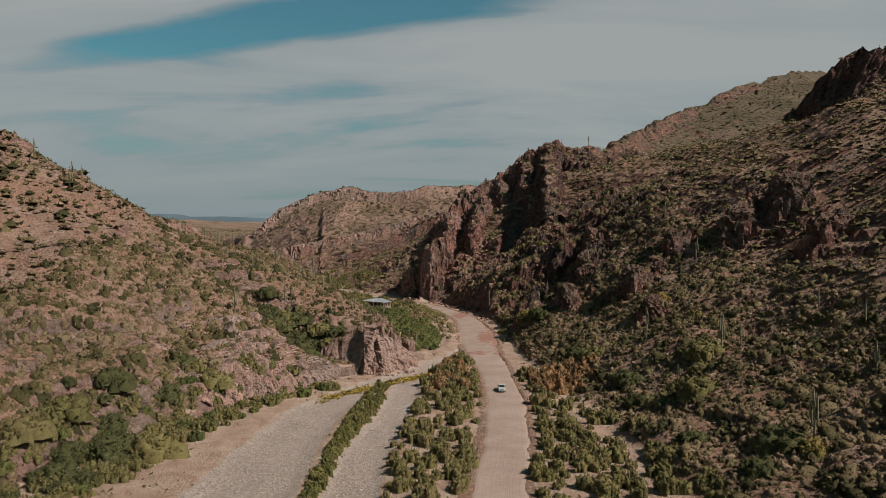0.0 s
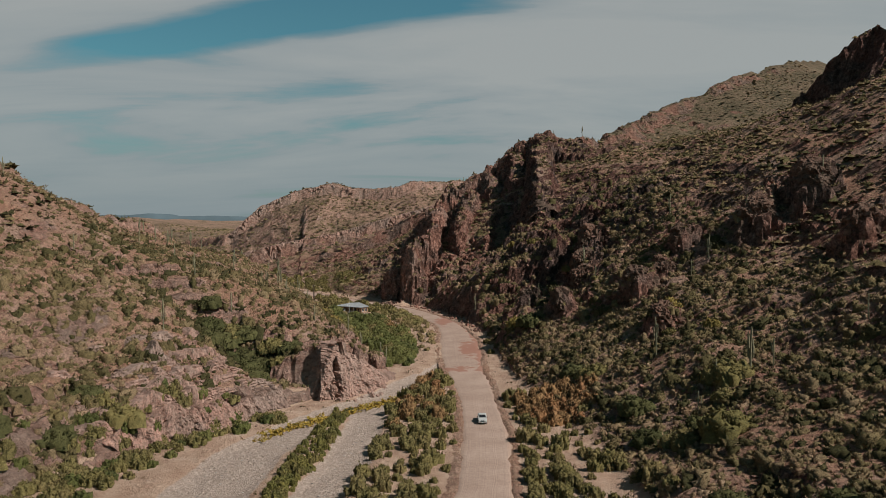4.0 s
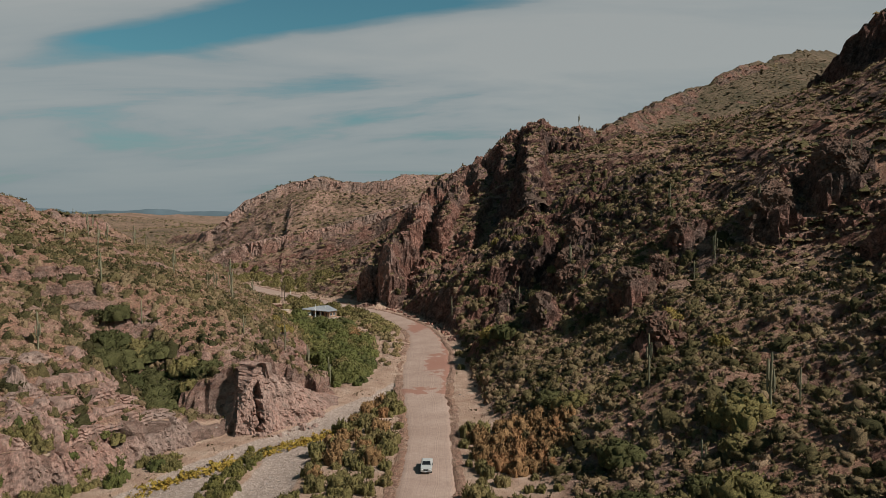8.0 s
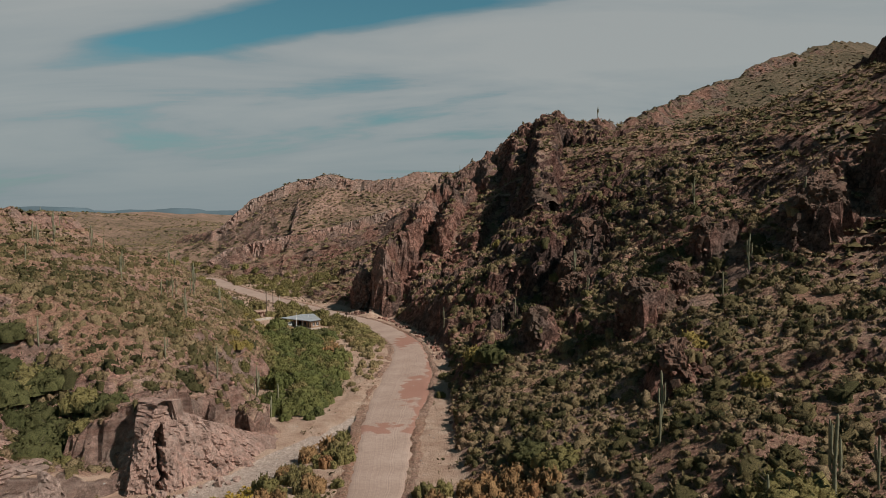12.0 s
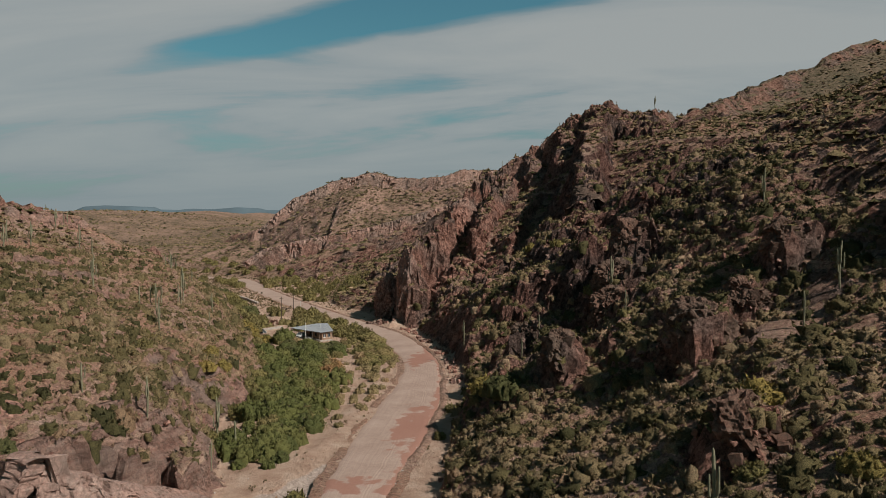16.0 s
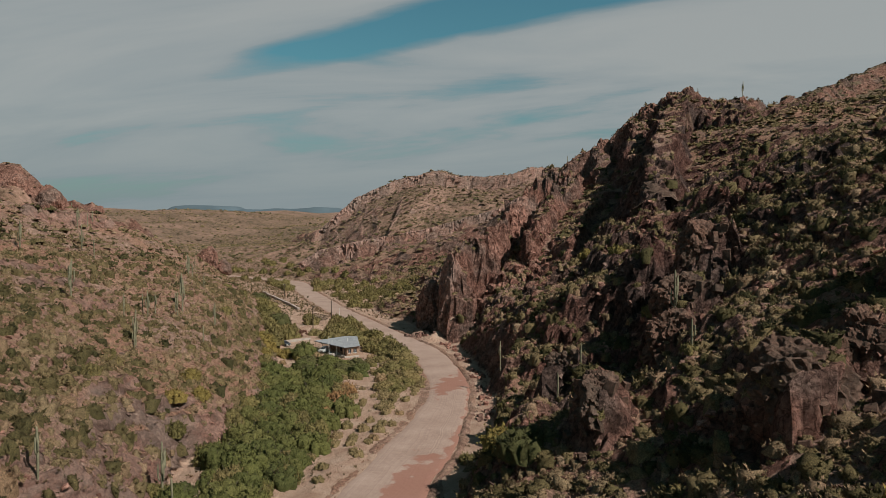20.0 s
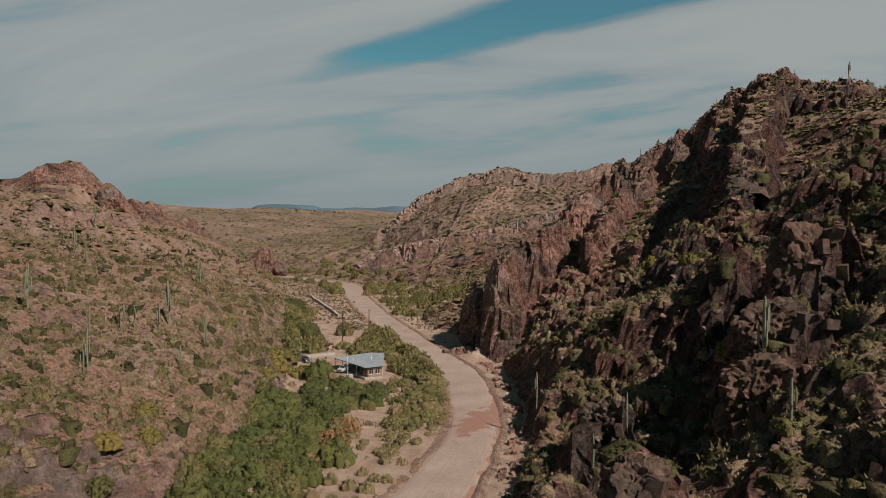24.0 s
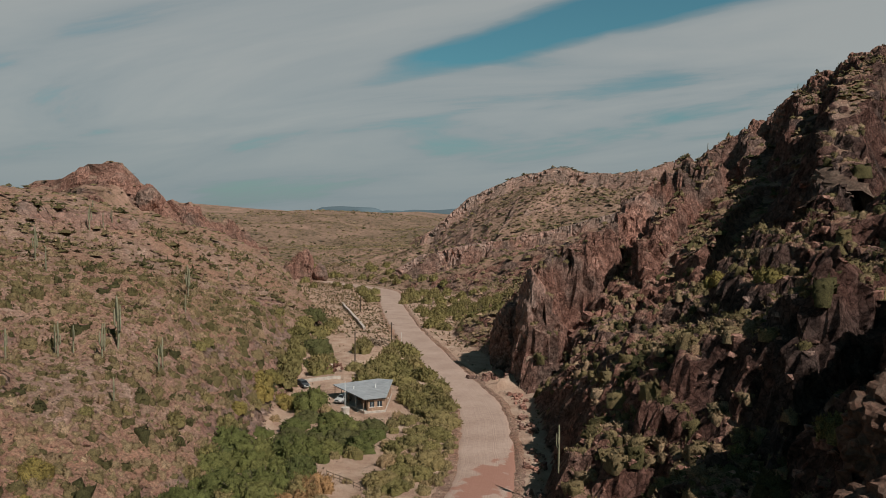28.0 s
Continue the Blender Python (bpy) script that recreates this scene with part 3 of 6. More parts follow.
def land(x, y):
    """Height with relief, and the surface classes."""
    h, dl, dr, rd, rk = base_height(x, y)
    side = smooth(-2, 12, np.maximum(dl, dr))
    near = smooth(1500, 700, np.hypot(x, y))
    h = h + side * near * (1.3 * fbm(x / 17, y / 17, 0 * x, 4, 3) + 1.6 * np.maximum(0, ridged(x / 34, y / 34, 0 * x, 3, 8) - 0.3))
    # broken ledges: steps in the slope where the rock comes through
    patch = smooth(0.05, 0.5, fbm(x / 38, y / 38, 0 * x, 3, 21) + 0.25 * smooth(60, 0, dr) * smooth(0, 20, dr) * smooth(180, 260, y))
    led = side * patch * near
    st = h / 4.2 + 0.35 * fbm(x / 20, y / 20, 0 * x, 2, 90)
    fr = st - np.floor(st)
    h = h + led * 2.2 * (smooth(0.3, 0.7, fr) - fr)
    # the crags of the shaded side: cliff bands with benches between, cut by gullies
    zone = smooth(2, 14, dr) * smooth(105, 70, dr) * smooth(215, 285, y) * smooth(470, 420, y)
    zone = zone * (1 - 0.6 * smooth(32, 52, dr) * smooth(340, 310, y))
    zone2 = smooth(20, 45, dr) * smooth(330, 220, dr) * smooth(90, 150, y) * smooth(520, 430, y) * smooth(0.15, 0.5, fbm(x / 46, y / 46, 0 * x, 3, 71))
    h = h + zone * (3.6 * ridged(x / 27, y / 27, 0 * x, 3, 72) + 2.2 * fbm(x / 9, y / 9, 0 * x, 4, 73, 0.6))
    for sz, k in ((7.0, 0.9), (3.1, 0.6)):
        st = h / sz + 1.1 * fbm(x / 24, y / 24, 0 * x, 4, 70)
        fr = st - np.floor(st)
        h = h + np.clip(0.55 * zone + 0.15 * zone2, 0, 1) * k * 0.66 * sz * (smooth(0.38, 0.62, fr) - fr)
    h = h + mounds(x, y)
    # bedding ledges of the cliffs
    rz = rk * smooth(395, 415, y) * smooth(720, 640, y) * near * (1 - 0.65 * smooth(30, 44, x) * smooth(90, 78, x) * smooth(545, 515, y))
    h = h + rz * (2.4 * fbm(x / 11, y / 11, 0 * x, 4, 74, 0.6))
    for sz, k in ((10.0, 0.75), (4.2, 0.6)):
        st = h / sz + 1.3 * fbm(x / 16, y / 16, 0 * x, 4, 76)
        fr = st - np.floor(st)
        h = h + rz * k * 0.7 * sz * (smooth(0.35, 0.65, fr) - fr)
    # pale strata above the wash
    pal = smooth(16, 4, np.abs(dl - 8)) * smooth(120, 140, y) * smooth(250, 235, y)
    st = h / 2.4 + 0.2 * fbm(x / 9, y / 9, 0 * x, 2, 91)
    fr = st - np.floor(st)
    h = h + pal * 1.4 * (smooth(0.35, 0.65, fr) - fr)
    # clefts of the pale outcrop
    for ax, ay, bx, by in ((-21, 209, -27, 220), (-15.5, 214, -20, 226), (-10.5, 224, -16, 231)):
        g, _ = to_line(x + 0.5 * fbm(x / 2, y / 2, 0 * x, 2, 93), y, np.array([(ax, ay), (bx, by)], float))
        h = h - np.minimum(5.5, 0.5 * np.maximum(h, 0)) * smooth(1.3, 0.4, g)
    h = h - np.minimum(4.5 * np.exp(-((x + 11) ** 2 + (y - 227) ** 2) / 60), 0.6 * np.maximum(h, 0))
    # beds of the far mesa
    mes = smooth(640, 720, y) * smooth(1100, 950, y) * smooth(-330, -240, x) * smooth(150, 60, x) * smooth(12, 20, h)
    st = h / 24 + 0.12 * fbm(x / 60, y / 60, 0 * x, 3, 92) + 0.3
    fr = st - np.floor(st)
    h = h + mes * 2.5 * (smooth(0.40, 0.62, fr) - fr)
    flat = 1 - side
    c1, _ = to_line(x, y, np.array([(-36, 60), (-33, 110), (-32, 140), (-30, 165), (-22, 187), (-10, 206), (2, 228), (8, 245)], float))
    c2, _ = to_line(x, y, np.array([(-16, 60), (-15, 110), (-15, 133), (-10.8, 160), (-10, 190), (-5.5, 216), (1, 231)], float))
    wash = smooth(1.15, 0.7, c1 / np.interp(y, [60, 110, 165, 200, 230], [11, 9, 6.5, 4, 3.5])) + smooth(1.2, 0.7, c2 / np.interp(y, [110, 167, 215], [4.4, 4.4, 3.2]))
    wash = np.clip(wash, 0, 1) * flat
    h = h + flat * (0.25 * fbm(x / 6, y / 6, 0 * x, 3, 14) * smooth(5, 9, rd) - 0.7 * wash)
    bench = smooth(8, 14, rd) * smooth(14, 0, np.abs(dl + 12)) * smooth(235, 260, y) * smooth(470, 430, y)
    h = h + 0.8 * bench * flat
    return h, dl, dr, rd, rk, led, pal, mes, wash


def sheet_mesh(name, verts, faces, mat, attrs=None, smooth_shade=True):
    me = bpy.data.meshes.new(name)
    verts, faces = np.asarray(verts, np.float32), np.asarray(faces, np.int32)
    m, k = faces.shape
    me.vertices.add(len(verts))
    me.vertices.foreach_set("co", verts.ravel())
    me.loops.add(m * k)
    me.loops.foreach_set("vertex_index", faces.ravel())
    me.polygons.add(m)
    me.polygons.foreach_set("loop_start", np.arange(0, m * k, k, dtype=np.int32))
    me.update(calc_edges=True)
    me.polygons.foreach_set("use_smooth", np.full(m, smooth_shade))
    for key, val in (attrs or {}).items():
        me.attributes.new(key, "FLOAT", "POINT").data.foreach_set("value", np.ascontiguousarray(val, np.float32).ravel())
    me.materials.append(mat)
    me.validate()
    return me


def lines(parts):
    out = []
    for a, b, s in parts:
        out.append(np.arange(a, b, s))
    return np.concatenate(out)


def grow(a, b, s, k=1.09):
    out = [a]
    while abs(out[-1] - a) < abs(b - a):
        s *= k
        out.append(out[-1] + math.copysign(s, b - a))
    return np.array(out)


def grid_faces(nx, ny):
    i, j = np.meshgrid(np.arange(nx - 1), np.arange(ny - 1))
    a = (j * nx + i).ravel()
    return np.stack([a, a + 1, a + nx + 1, a + nx], 1)


gx = np.concatenate([grow(-260, -4200, 3.0)[::-1][:-1], lines([(-260, -110, 2.4), (-110, 125, 1.05), (125, 262, 2.4)]), grow(262, 4200, 3.0)])
gy = np.concatenate([grow(60, -1500, 3.0)[::-1][:-1], lines([(60, 95, 2.5), (95, 480, 1.05), (480, 690, 1.8), (690, 900, 3.6)]), grow(900, 4800, 4.0, 1.06)])
GX, GY = np.meshgrid(gx, gy)
X, Y = GX.ravel(), GY.ravel()
H, DL, DR, RD, RK, LED, PAL, MES, WASH = land(X, Y)
Hg = H.reshape(GX.shape)
sy, sx = np.gradient(Hg, gy, gx)
SLOPE = np.hypot(sx, sy).ravel()
nxy = -np.stack([sx.ravel(), sy.ravel()], 1) / (1 + SLOPE)[:, None]
# crags: push steep ground in and out along its normal
push = smooth(0.75, 1.5, SLOPE) * smooth(1400, 900, np.hypot(X, Y)) * (1 - 0.6 * smooth(600, 640, Y))
k = push > 0.01
warp = 1.5 * fbm(X[k] / 5, Y[k] / 5, H[k] / 5, 2, 57)
c1, e1 = cells((X[k] + warp) / 3.8, Y[k] / 3.8, (H[k] + warp) / 5.5, 55)
c2, e2 = cells(X[k] / 2.8, (Y[k] + warp) / 2.8, H[k] / 4.2, 66)
amp = np.zeros(len(X))
amp[k] = push[k] * (2.4 * (c1 - 0.5) + 1.7 * (c2 - 0.5) - 1.2 * smooth(0.45, 0.75, e1) + 0.8 * fbm(X[k] / 1.9, Y[k] / 1.9, H[k] / 1.9, 2, 58))
V = np.stack([X + nxy[:, 0] * amp, Y + nxy[:, 1] * amp, H], 1)
rock = np.clip(smooth(0.8, 1.15, SLOPE + 0.2 * smooth(0, 5, DR)) + 0.25 * LED * smooth(0.6, 0.9, SLOPE) + 0.2 * smooth(80, 20, DR) * smooth(0, 10, DR) * smooth(250, 300, Y), 0, 1)
pale = np.clip(PAL + MES * 0.9 + 0.75 * smooth(-6, 3, DL), 0, 1) * (1 - smooth(-230, -270, X) * smooth(480, 540, Y) * smooth(760, 700, Y))
far = smooth(480, 800, np.hypot(X, Y)) + smooth(70, 150, X) * smooth(480, 640, np.hypot(X, Y)) + 0.4 * smooth(880, 1100, np.hypot(X, Y)) * smooth(70, 50, H)
flat = smooth(3, -1, np.maximum(DL, DR))
ground = new("ground", sheet_mesh("ground", V, grid_faces(len(gx), len(gy)), GROUND, {"rock": rock, "gravel": np.clip(WASH * 1.3 + 0.2 * flat, 0, 1), "pale": pale, "far": far, "floor": flat * smooth(900, 700, Y), "varnish_shade": smooth(30, 46, X - 0.1 * (Y - 400)) * smooth(265, 310, Y) * smooth(560, 530, Y)}))
fsm = (SLOPE.reshape(GX.shape)[:-1, :-1] < 0.8).ravel()
ground.data.polygons.foreach_set("use_smooth", fsm)
tagged(ground, "rocky desert canyon hillsides with red soil and a gravel wash", "ground", kind="structure")


def ground_z(x, y):
    """Height of the ground sheet at arrays x, y."""
    i = np.clip(np.searchsorted(gx, x) - 1, 0, len(gx) - 2)
    j = np.clip(np.searchsorted(gy, y) - 1, 0, len(gy) - 2)
    u, v = (x - gx[i]) / (gx[i + 1] - gx[i]), (y - gy[j]) / (gy[j + 1] - gy[j])
    return (Hg[j, i] * (1 - u) + Hg[j, i + 1] * u) * (1 - v) + (Hg[j + 1, i] * (1 - u) + Hg[j + 1, i + 1] * u) * v


def grid_at(arr, x, y):
    a = arr.reshape(GX.shape)
    i = np.clip(np.searchsorted(gx, x) - 1, 0, len(gx) - 2)
    j = np.clip(np.searchsorted(gy, y) - 1, 0, len(gy) - 2)
    return a[j, i]


# ---- road ----
def build_road():
    line = catmull(ROAD_PTS, 24)
    d = np.gradient(line, axis=0)
    n = np.stack([d[:, 1], -d[:, 0]], 1) / np.linalg.norm(d, axis=1)[:, None]
    half = np.interp(line[:, 1], [0, 200, 235, 265, 290, 320, 370, 450, 600], [5.0, 4.9, 5.8, 7.2, 7.2, 5.4, 5.6, 6.0, 6.4])
    us = np.linspace(-1, 1, 15)
    rag = 0.45 * fbm(line[:, 0] / 3, line[:, 1] / 3, 0 * line[:, 0], 3, 31)
    P = line[:, None, :] + n[:, None, :] * (us[None, :, None] * (half + rag)[:, None, None])
    x, y = P[..., 0].ravel(), P[..., 1].ravel()
    u = np.tile(us, len(line))
    crown = 0.22 - 0.12 * u ** 2 - 0.30 * smooth(0.88, 1.0, np.abs(u))
    z = np.maximum(ground_z(x, y) + 0.03, 0) * 0 + crown + 0.04 * fbm(x / 7, y / 7, 0 * x, 2, 12)
    wet = np.clip(np.exp(-(((x - 8) / 4) ** 2 + ((y - 340) / 13) ** 2)) + np.exp(-(((x - 17) / 4.5) ** 2 + ((y - 272) / 18) ** 2)) + 0.8 * np.exp(-(((x - 13) / 8) ** 2 + ((y - 238) / 4) ** 2)) + 0.75 * smooth(0.62, 0.95, u) * smooth(225, 250, y) * smooth(372, 350, y), 0, 1)
    f = grid_faces(len(us), len(line))
    ob = new("road", sheet_mesh("road", np.stack([x, y, z], 1), f[:, ::-1], ROAD, {"across": u * np.repeat(1 + rag / half, len(us)), "wet": wet}))
    for side in (-1, 1):
        prof = [(-0.9, -0.1), (-0.45, 0.22), (0.0, 0.5), (0.5, 0.3), (1.2, -0.2)]
        hgt = 0.55 + 0.5 * fbm(line[:, 0] / 9, line[:, 1] / 9, 0 * line[:, 0] + side, 3, 33)
        hgt = np.clip(hgt, 0.05, 1.2) * smooth(4, 9, np.abs(line[:, 1] - 246)) * (1 if side > 0 else 0.55 * smooth(6, 12, np.abs(line[:, 1] - 332)))
        P = np.stack([line + n * (side * (half + rag + 0.3 + o))[:, None] for o, _ in prof], 1)
        bz = np.stack([0.05 + hh * hgt for _, hh in prof], 1)
        x, y, z = P[..., 0].ravel(), P[..., 1].ravel(), bz.ravel()
        z = z + 0.12 * fbm(x / 0.9, y / 0.9, 0 * x, 3, 34)
        f = grid_faces(len(prof), len(line))
        me = sheet_mesh("berm", np.stack([x, y, z], 1), f if side < 0 else f[:, ::-1], GROUND, {"rock": 0 * x, "gravel": 0 * x + 0.2, "pale": 0 * x, "far": 0 * x, "floor": 0 * x + 0.35})
        bo = new("berm", me)
        bo.parent = ob
        tagged(bo, "low reddish dirt berm along the road edge")
    return tagged(ob, "pale graded dirt road with wheel ruts and damp red patches", "road", kind="structure")


build_road()

# ---- plants ----
OLIVE = make_leaf("olive_leaves", [(0.0, (0.125, 0.118, 0.05)), (0.4, (0.18, 0.162, 0.07)), (0.7, (0.145, 0.132, 0.06)), (1.0, (0.2, 0.168, 0.082))])
GOLDEN = make_leaf("golden_herbs", [(0.0, (0.33, 0.25, 0.06)), (0.5, (0.38, 0.27, 0.06)), (1.0, (0.26, 0.22, 0.06))], single=False)
LIME = make_leaf("herb_leaves", [(0.0, (0.12, 0.122, 0.042)), (0.4, (0.16, 0.15, 0.052)), (0.7, (0.105, 0.112, 0.042)), (1.0, (0.15, 0.13, 0.055))])
BURSAGE = make_leaf("bursage_leaves", [(0.0, (0.16, 0.14, 0.07)), (0.4, (0.24, 0.195, 0.11)), (0.7, (0.19, 0.16, 0.085)), (1.0, (0.27, 0.2, 0.12))])
rng = np.random.default_rng(7)


def leaf_cloud(n, size, seed, squash=0.75, lumps=5, hollow=0.45):
    """Unit-radius bush: n small bent leaf sprays on a lumpy dome. Returns verts, quads."""
    g = np.random.default_rng(seed)
    c = g.normal(size=(lumps, 3)) * 0.42
    c[:, 2] = np.abs(c[:, 2]) * 0.8 + 0.35
    k = g.integers(0, lumps, n)
    d = g.normal(size=(n, 3))
    d /= np.linalg.norm(d, axis=1)[:, None]
    rad = (hollow + (1 - hollow) * g.random(n)) * (0.38 + 0.3 * g.random(lumps))[k]
    p = c[k] + d * rad[:, None]
    p[:, 2] = np.abs(p[:, 2]) * squash
    nrm = d + 0.5 * g.normal(size=(n, 3)) + np.array([0, 0, 0.45])
    nrm /= np.linalg.norm(nrm, axis=1)[:, None]
    t = np.cross(nrm, g.normal(size=(n, 3)))
    t /= np.linalg.norm(t, axis=1)[:, None]
    b = np.cross(nrm, t)
    s = size * (0.6 + 0.8 * g.random(n))[:, None]
    v = np.stack([p - t * s * 0.5, p + b * s * 0.38, p + t * s * 0.6 + nrm * s * 0.15, p - b * s * 0.38], 1).reshape(-1, 3)
    return v, np.arange(4 * n).reshape(-1, 4)


def scatter_mesh(name, templates, x, y, r, tone, mat, sink=0.08, tall=None, smooth_shade=False, slope_sink=0.06):
    """One joined mesh of many plants."""
    z = ground_z(x, y)
    which = rng.integers(0, len(templates), len(x))
    ang = rng.random(len(x)) * 6.283
    tall = np.ones(len(x)) if tall is None else tall
    vs, fs, ts, base = [], [], [], 0
    for w, (tv, tf) in enumerate(templates):
        i = np.where(which == w)[0]
        if not len(i):
            continue
        c, s = np.cos(ang[i])[:, None], np.sin(ang[i])[:, None]
        vx = (tv[None, :, 0] * c - tv[None, :, 1] * s) * r[i][:, None] + x[i][:, None]
        vy = (tv[None, :, 0] * s + tv[None, :, 1] * c) * r[i][:, None] + y[i][:, None]
        vz = tv[None, :, 2] * (r[i] * tall[i])[:, None] + (z[i] - sink - slope_sink * r[i] * np.minimum(grid_at(SLOPE, x[i], y[i]), 1.2))[:, None]
        vs.append(np.stack([vx, vy, vz], 2).reshape(-1, 3))
        fs.append((tf[None] + (np.arange(len(i)) * len(tv))[:, None, None] + base).reshape(-1, tf.shape[1]))
        ts.append(np.repeat(tone[i], len(tv)))
        base += len(i) * len(tv)
    return sheet_mesh(name, np.vstack(vs), np.vstack(fs), mat, {"tone": np.concatenate(ts)}, smooth_shade)


def jitter(x0, x1, y0, y1, s):
    a, b = np.meshgrid(np.arange(x0, x1, s), np.arange(y0, y1, s))
    a, b = a.ravel() + s * (rng.random(a.size) - 0.5), b.ravel() + s * (rng.random(a.size) - 0.5)
    return a, b


def bush_dome(seed, sub, leaves, size, squash=0.78):
    """Unit-radius low bush: a lumpy dome of twigs with small sprays standing out of it. Verts, triangles."""
    g = np.random.default_rng(seed)
    bm = bmesh.new()
    bmesh.ops.create_icosphere(bm, subdivisions=sub, radius=1.0)
    bmesh.ops.delete(bm, geom=[v for v in bm.verts if v.co.z < -0.3], context="VERTS")
    bm.verts.index_update()
    v = np.array([q.co[:] for q in bm.verts])
    f = np.array([[q.index for q in w.verts] for w in bm.faces])
    bm.free()
    o = g.uniform(0, 50, 3)
    k = 0.78 + 0.62 * fbm(v[:, 0] * 1.9 + o[0], v[:, 1] * 1.9 + o[1], v[:, 2] * 1.9 + o[2], 3, seed, 0.65)
    v = v * k[:, None] * np.array([g.uniform(0.85, 1.15), g.uniform(0.85, 1.15), squash])
    v[:, 2] = np.where(v[:, 2] < 0.05, v[:, 2] - 0.8, v[:, 2])
    if not leaves:
        return v, f
    base = v[g.integers(0, len(v), leaves)] * g.uniform(0.85, 1.1, (leaves, 1)) + g.normal(size=(leaves, 3)) * 0.12
    base[:, 2] = np.maximum(base[:, 2], 0.05)
    d = base / np.linalg.norm(base, axis=1)[:, None] + 0.5 * g.normal(size=(leaves, 3)) + np.array([0, 0, 0.5])
    d /= np.linalg.norm(d, axis=1)[:, None]
    t = np.cross(d, g.normal(size=(leaves, 3)))
    t /= np.linalg.norm(t, axis=1)[:, None]
    w = size * g.uniform(0.6, 1.4, (leaves, 1))
    lv = np.stack([base - t * w * 0.4, base + t * w * 0.4, base + d * w], 1).reshape(-1, 3)
    return np.vstack([v, lv]), np.vstack([f, np.arange(3 * leaves).reshape(-1, 3) + len(v)])


def tuft(seed):
    """Dry bunch grass: a few thin blades fanning from one foot."""
    g = np.random.default_rng(seed)
    n = 9
    a, e = g.uniform(0, 6.283, n), g.uniform(0.25, 0.9, n)
    top = np.stack([np.cos(a) * e, np.sin(a) * e, g.uniform(0.6, 1.1, n)], 1)
    side = np.stack([-np.sin(a), np.cos(a), 0 * a], 1) * 0.22
    foot = top * np.array([0.15, 0.15, 0.0])
    return np.stack([foot - side, foot + side, top], 1).reshape(-1, 3), np.arange(3 * n).reshape(-1, 3)


def hill_shrubs():
    near_t = [bush_dome(s, 2, 30, 0.32) for s in range(10)]
    close_t = [bush_dome(100 + s, 2, 60, 0.26) for s in range(10)]
    mid_t = [bush_dome(20 + s, 1, 8, 0.45) for s in range(8)]
    far_t = [bush_dome(40 + s, 1, 0, 0.5) for s in range(6)]
    for nm, tmpl, bx, s, cut in (("close", close_t, (30, 100, 225, 350), 1.65, None), ("near", near_t, (-100, 100, 96, 430), 1.75, (30, 100, 225, 350)), ("mid", mid_t, (-190, 260, 60, 620), 2.35, (-100, 100, 96, 430)), ("far", far_t, (-520, 560, 300, 1150), 4.3, (-190, 260, 96, 620)), ("mesa", far_t, (-240, 60, 640, 830), 2.7, None), ("plain", far_t, (-1100, -120, 620, 1700), 9.0, (-520, 560, 300, 1150))):
        x, y = jitter(*bx, s)
        if cut:
            k = ~((x > cut[0]) & (x < cut[1]) & (y > cut[2]) & (y < cut[3]))
            x, y = x[k], y[k]
        side = grid_at(np.maximum(DL, DR), x, y)
        sl = grid_at(SLOPE, x, y)
        right = grid_at(DR, x, y) > 0
        cl = fbm(x / 22, y / 22, 0 * x, 3, 61) + 0.7 * smooth(40, 6, grid_at(DL, x, y)) * (grid_at(DL, x, y) > 0) * smooth(200, 150, y)
        keep = ((side > 1.0) | (y > 730)) & (sl < 1.7) & (rng.random(len(x)) < np.clip(0.92 + 0.06 * right + 0.36 * cl, 0.4, 1) * (1 - 0.9 * smooth(0.9, 1.6, sl)) * (1 - 0.08 * ~right * smooth(230, 330, y))) & (trail_gap(x, y) > 1.7) & ~((x > 44) & (x < 76) & (y > 398) & (y < 530) & (sl > 0.8))
        x, y, cl = x[keep], y[keep], cl[keep]
        big = rng.random(len(x)) < 0.12
        r = (0.58 + 0.85 * rng.random(len(x)) ** 1.4 + 0.9 * big) * (1.0 if nm in ("near", "close") else 1.12 if nm == "mid" else 1.6 if nm == "far" else 0.95 if nm == "mesa" else 2.8)
        lf = (grid_at(DL, x, y) > 0) * smooth(230, 330, y)
        r = r * (1 - 0.15 * lf)
        tone = np.clip(0.42 + 0.06 * lf + 0.06 * right[keep] - 0.2 * big + 0.23 * rng.normal(size=len(x)) + 0.12 * cl, 0, 1)
        ob = new("desert_scrub", scatter_mesh("desert_scrub", tmpl, x, y, r, tone, SHRUB, smooth_shade=True))
        tagged(ob, "low olive and straw-coloured desert scrub on the slopes", "scrub", kind="stuff")
    # dry bunch grass between the bushes
    x, y = jitter(-110, 125, 96, 400, 1.25)
    cl = fbm(x / 14, y / 14, 0 * x, 3, 62)
    keep = (grid_at(np.maximum(DL, DR), x, y) > 0.5) & (grid_at(SLOPE, x, y) < 1.6) & (rng.random(len(x)) < np.clip(0.45 + 0.5 * cl, 0.1, 0.9)) & (trail_gap(x, y) > 1.5)
    x, y = x[keep], y[keep]
    ob = new("bunch_grass", scatter_mesh("bunch_grass", [tuft(s) for s in range(6)], x, y, 0.25 + 0.35 * rng.random(len(x)), np.clip(0.8 + 0.16 * rng.normal(size=len(x)), 0.4, 1), SHRUB, 0.02))
    tagged(ob, "dry straw-coloured bunch grass between the bushes", "grass", kind="stuff")


TRAIL = np.array([(150, 168), (118, 196), (100, 215), (90, 228), (82, 237), (86, 246), (90, 256)], float)


def trail_gap(x, y):
    d, _ = to_line(x, y, TRAIL)
    return np.minimum(d, np.hypot(x - 78, y - 241) - 3.0)


hill_shrubs()


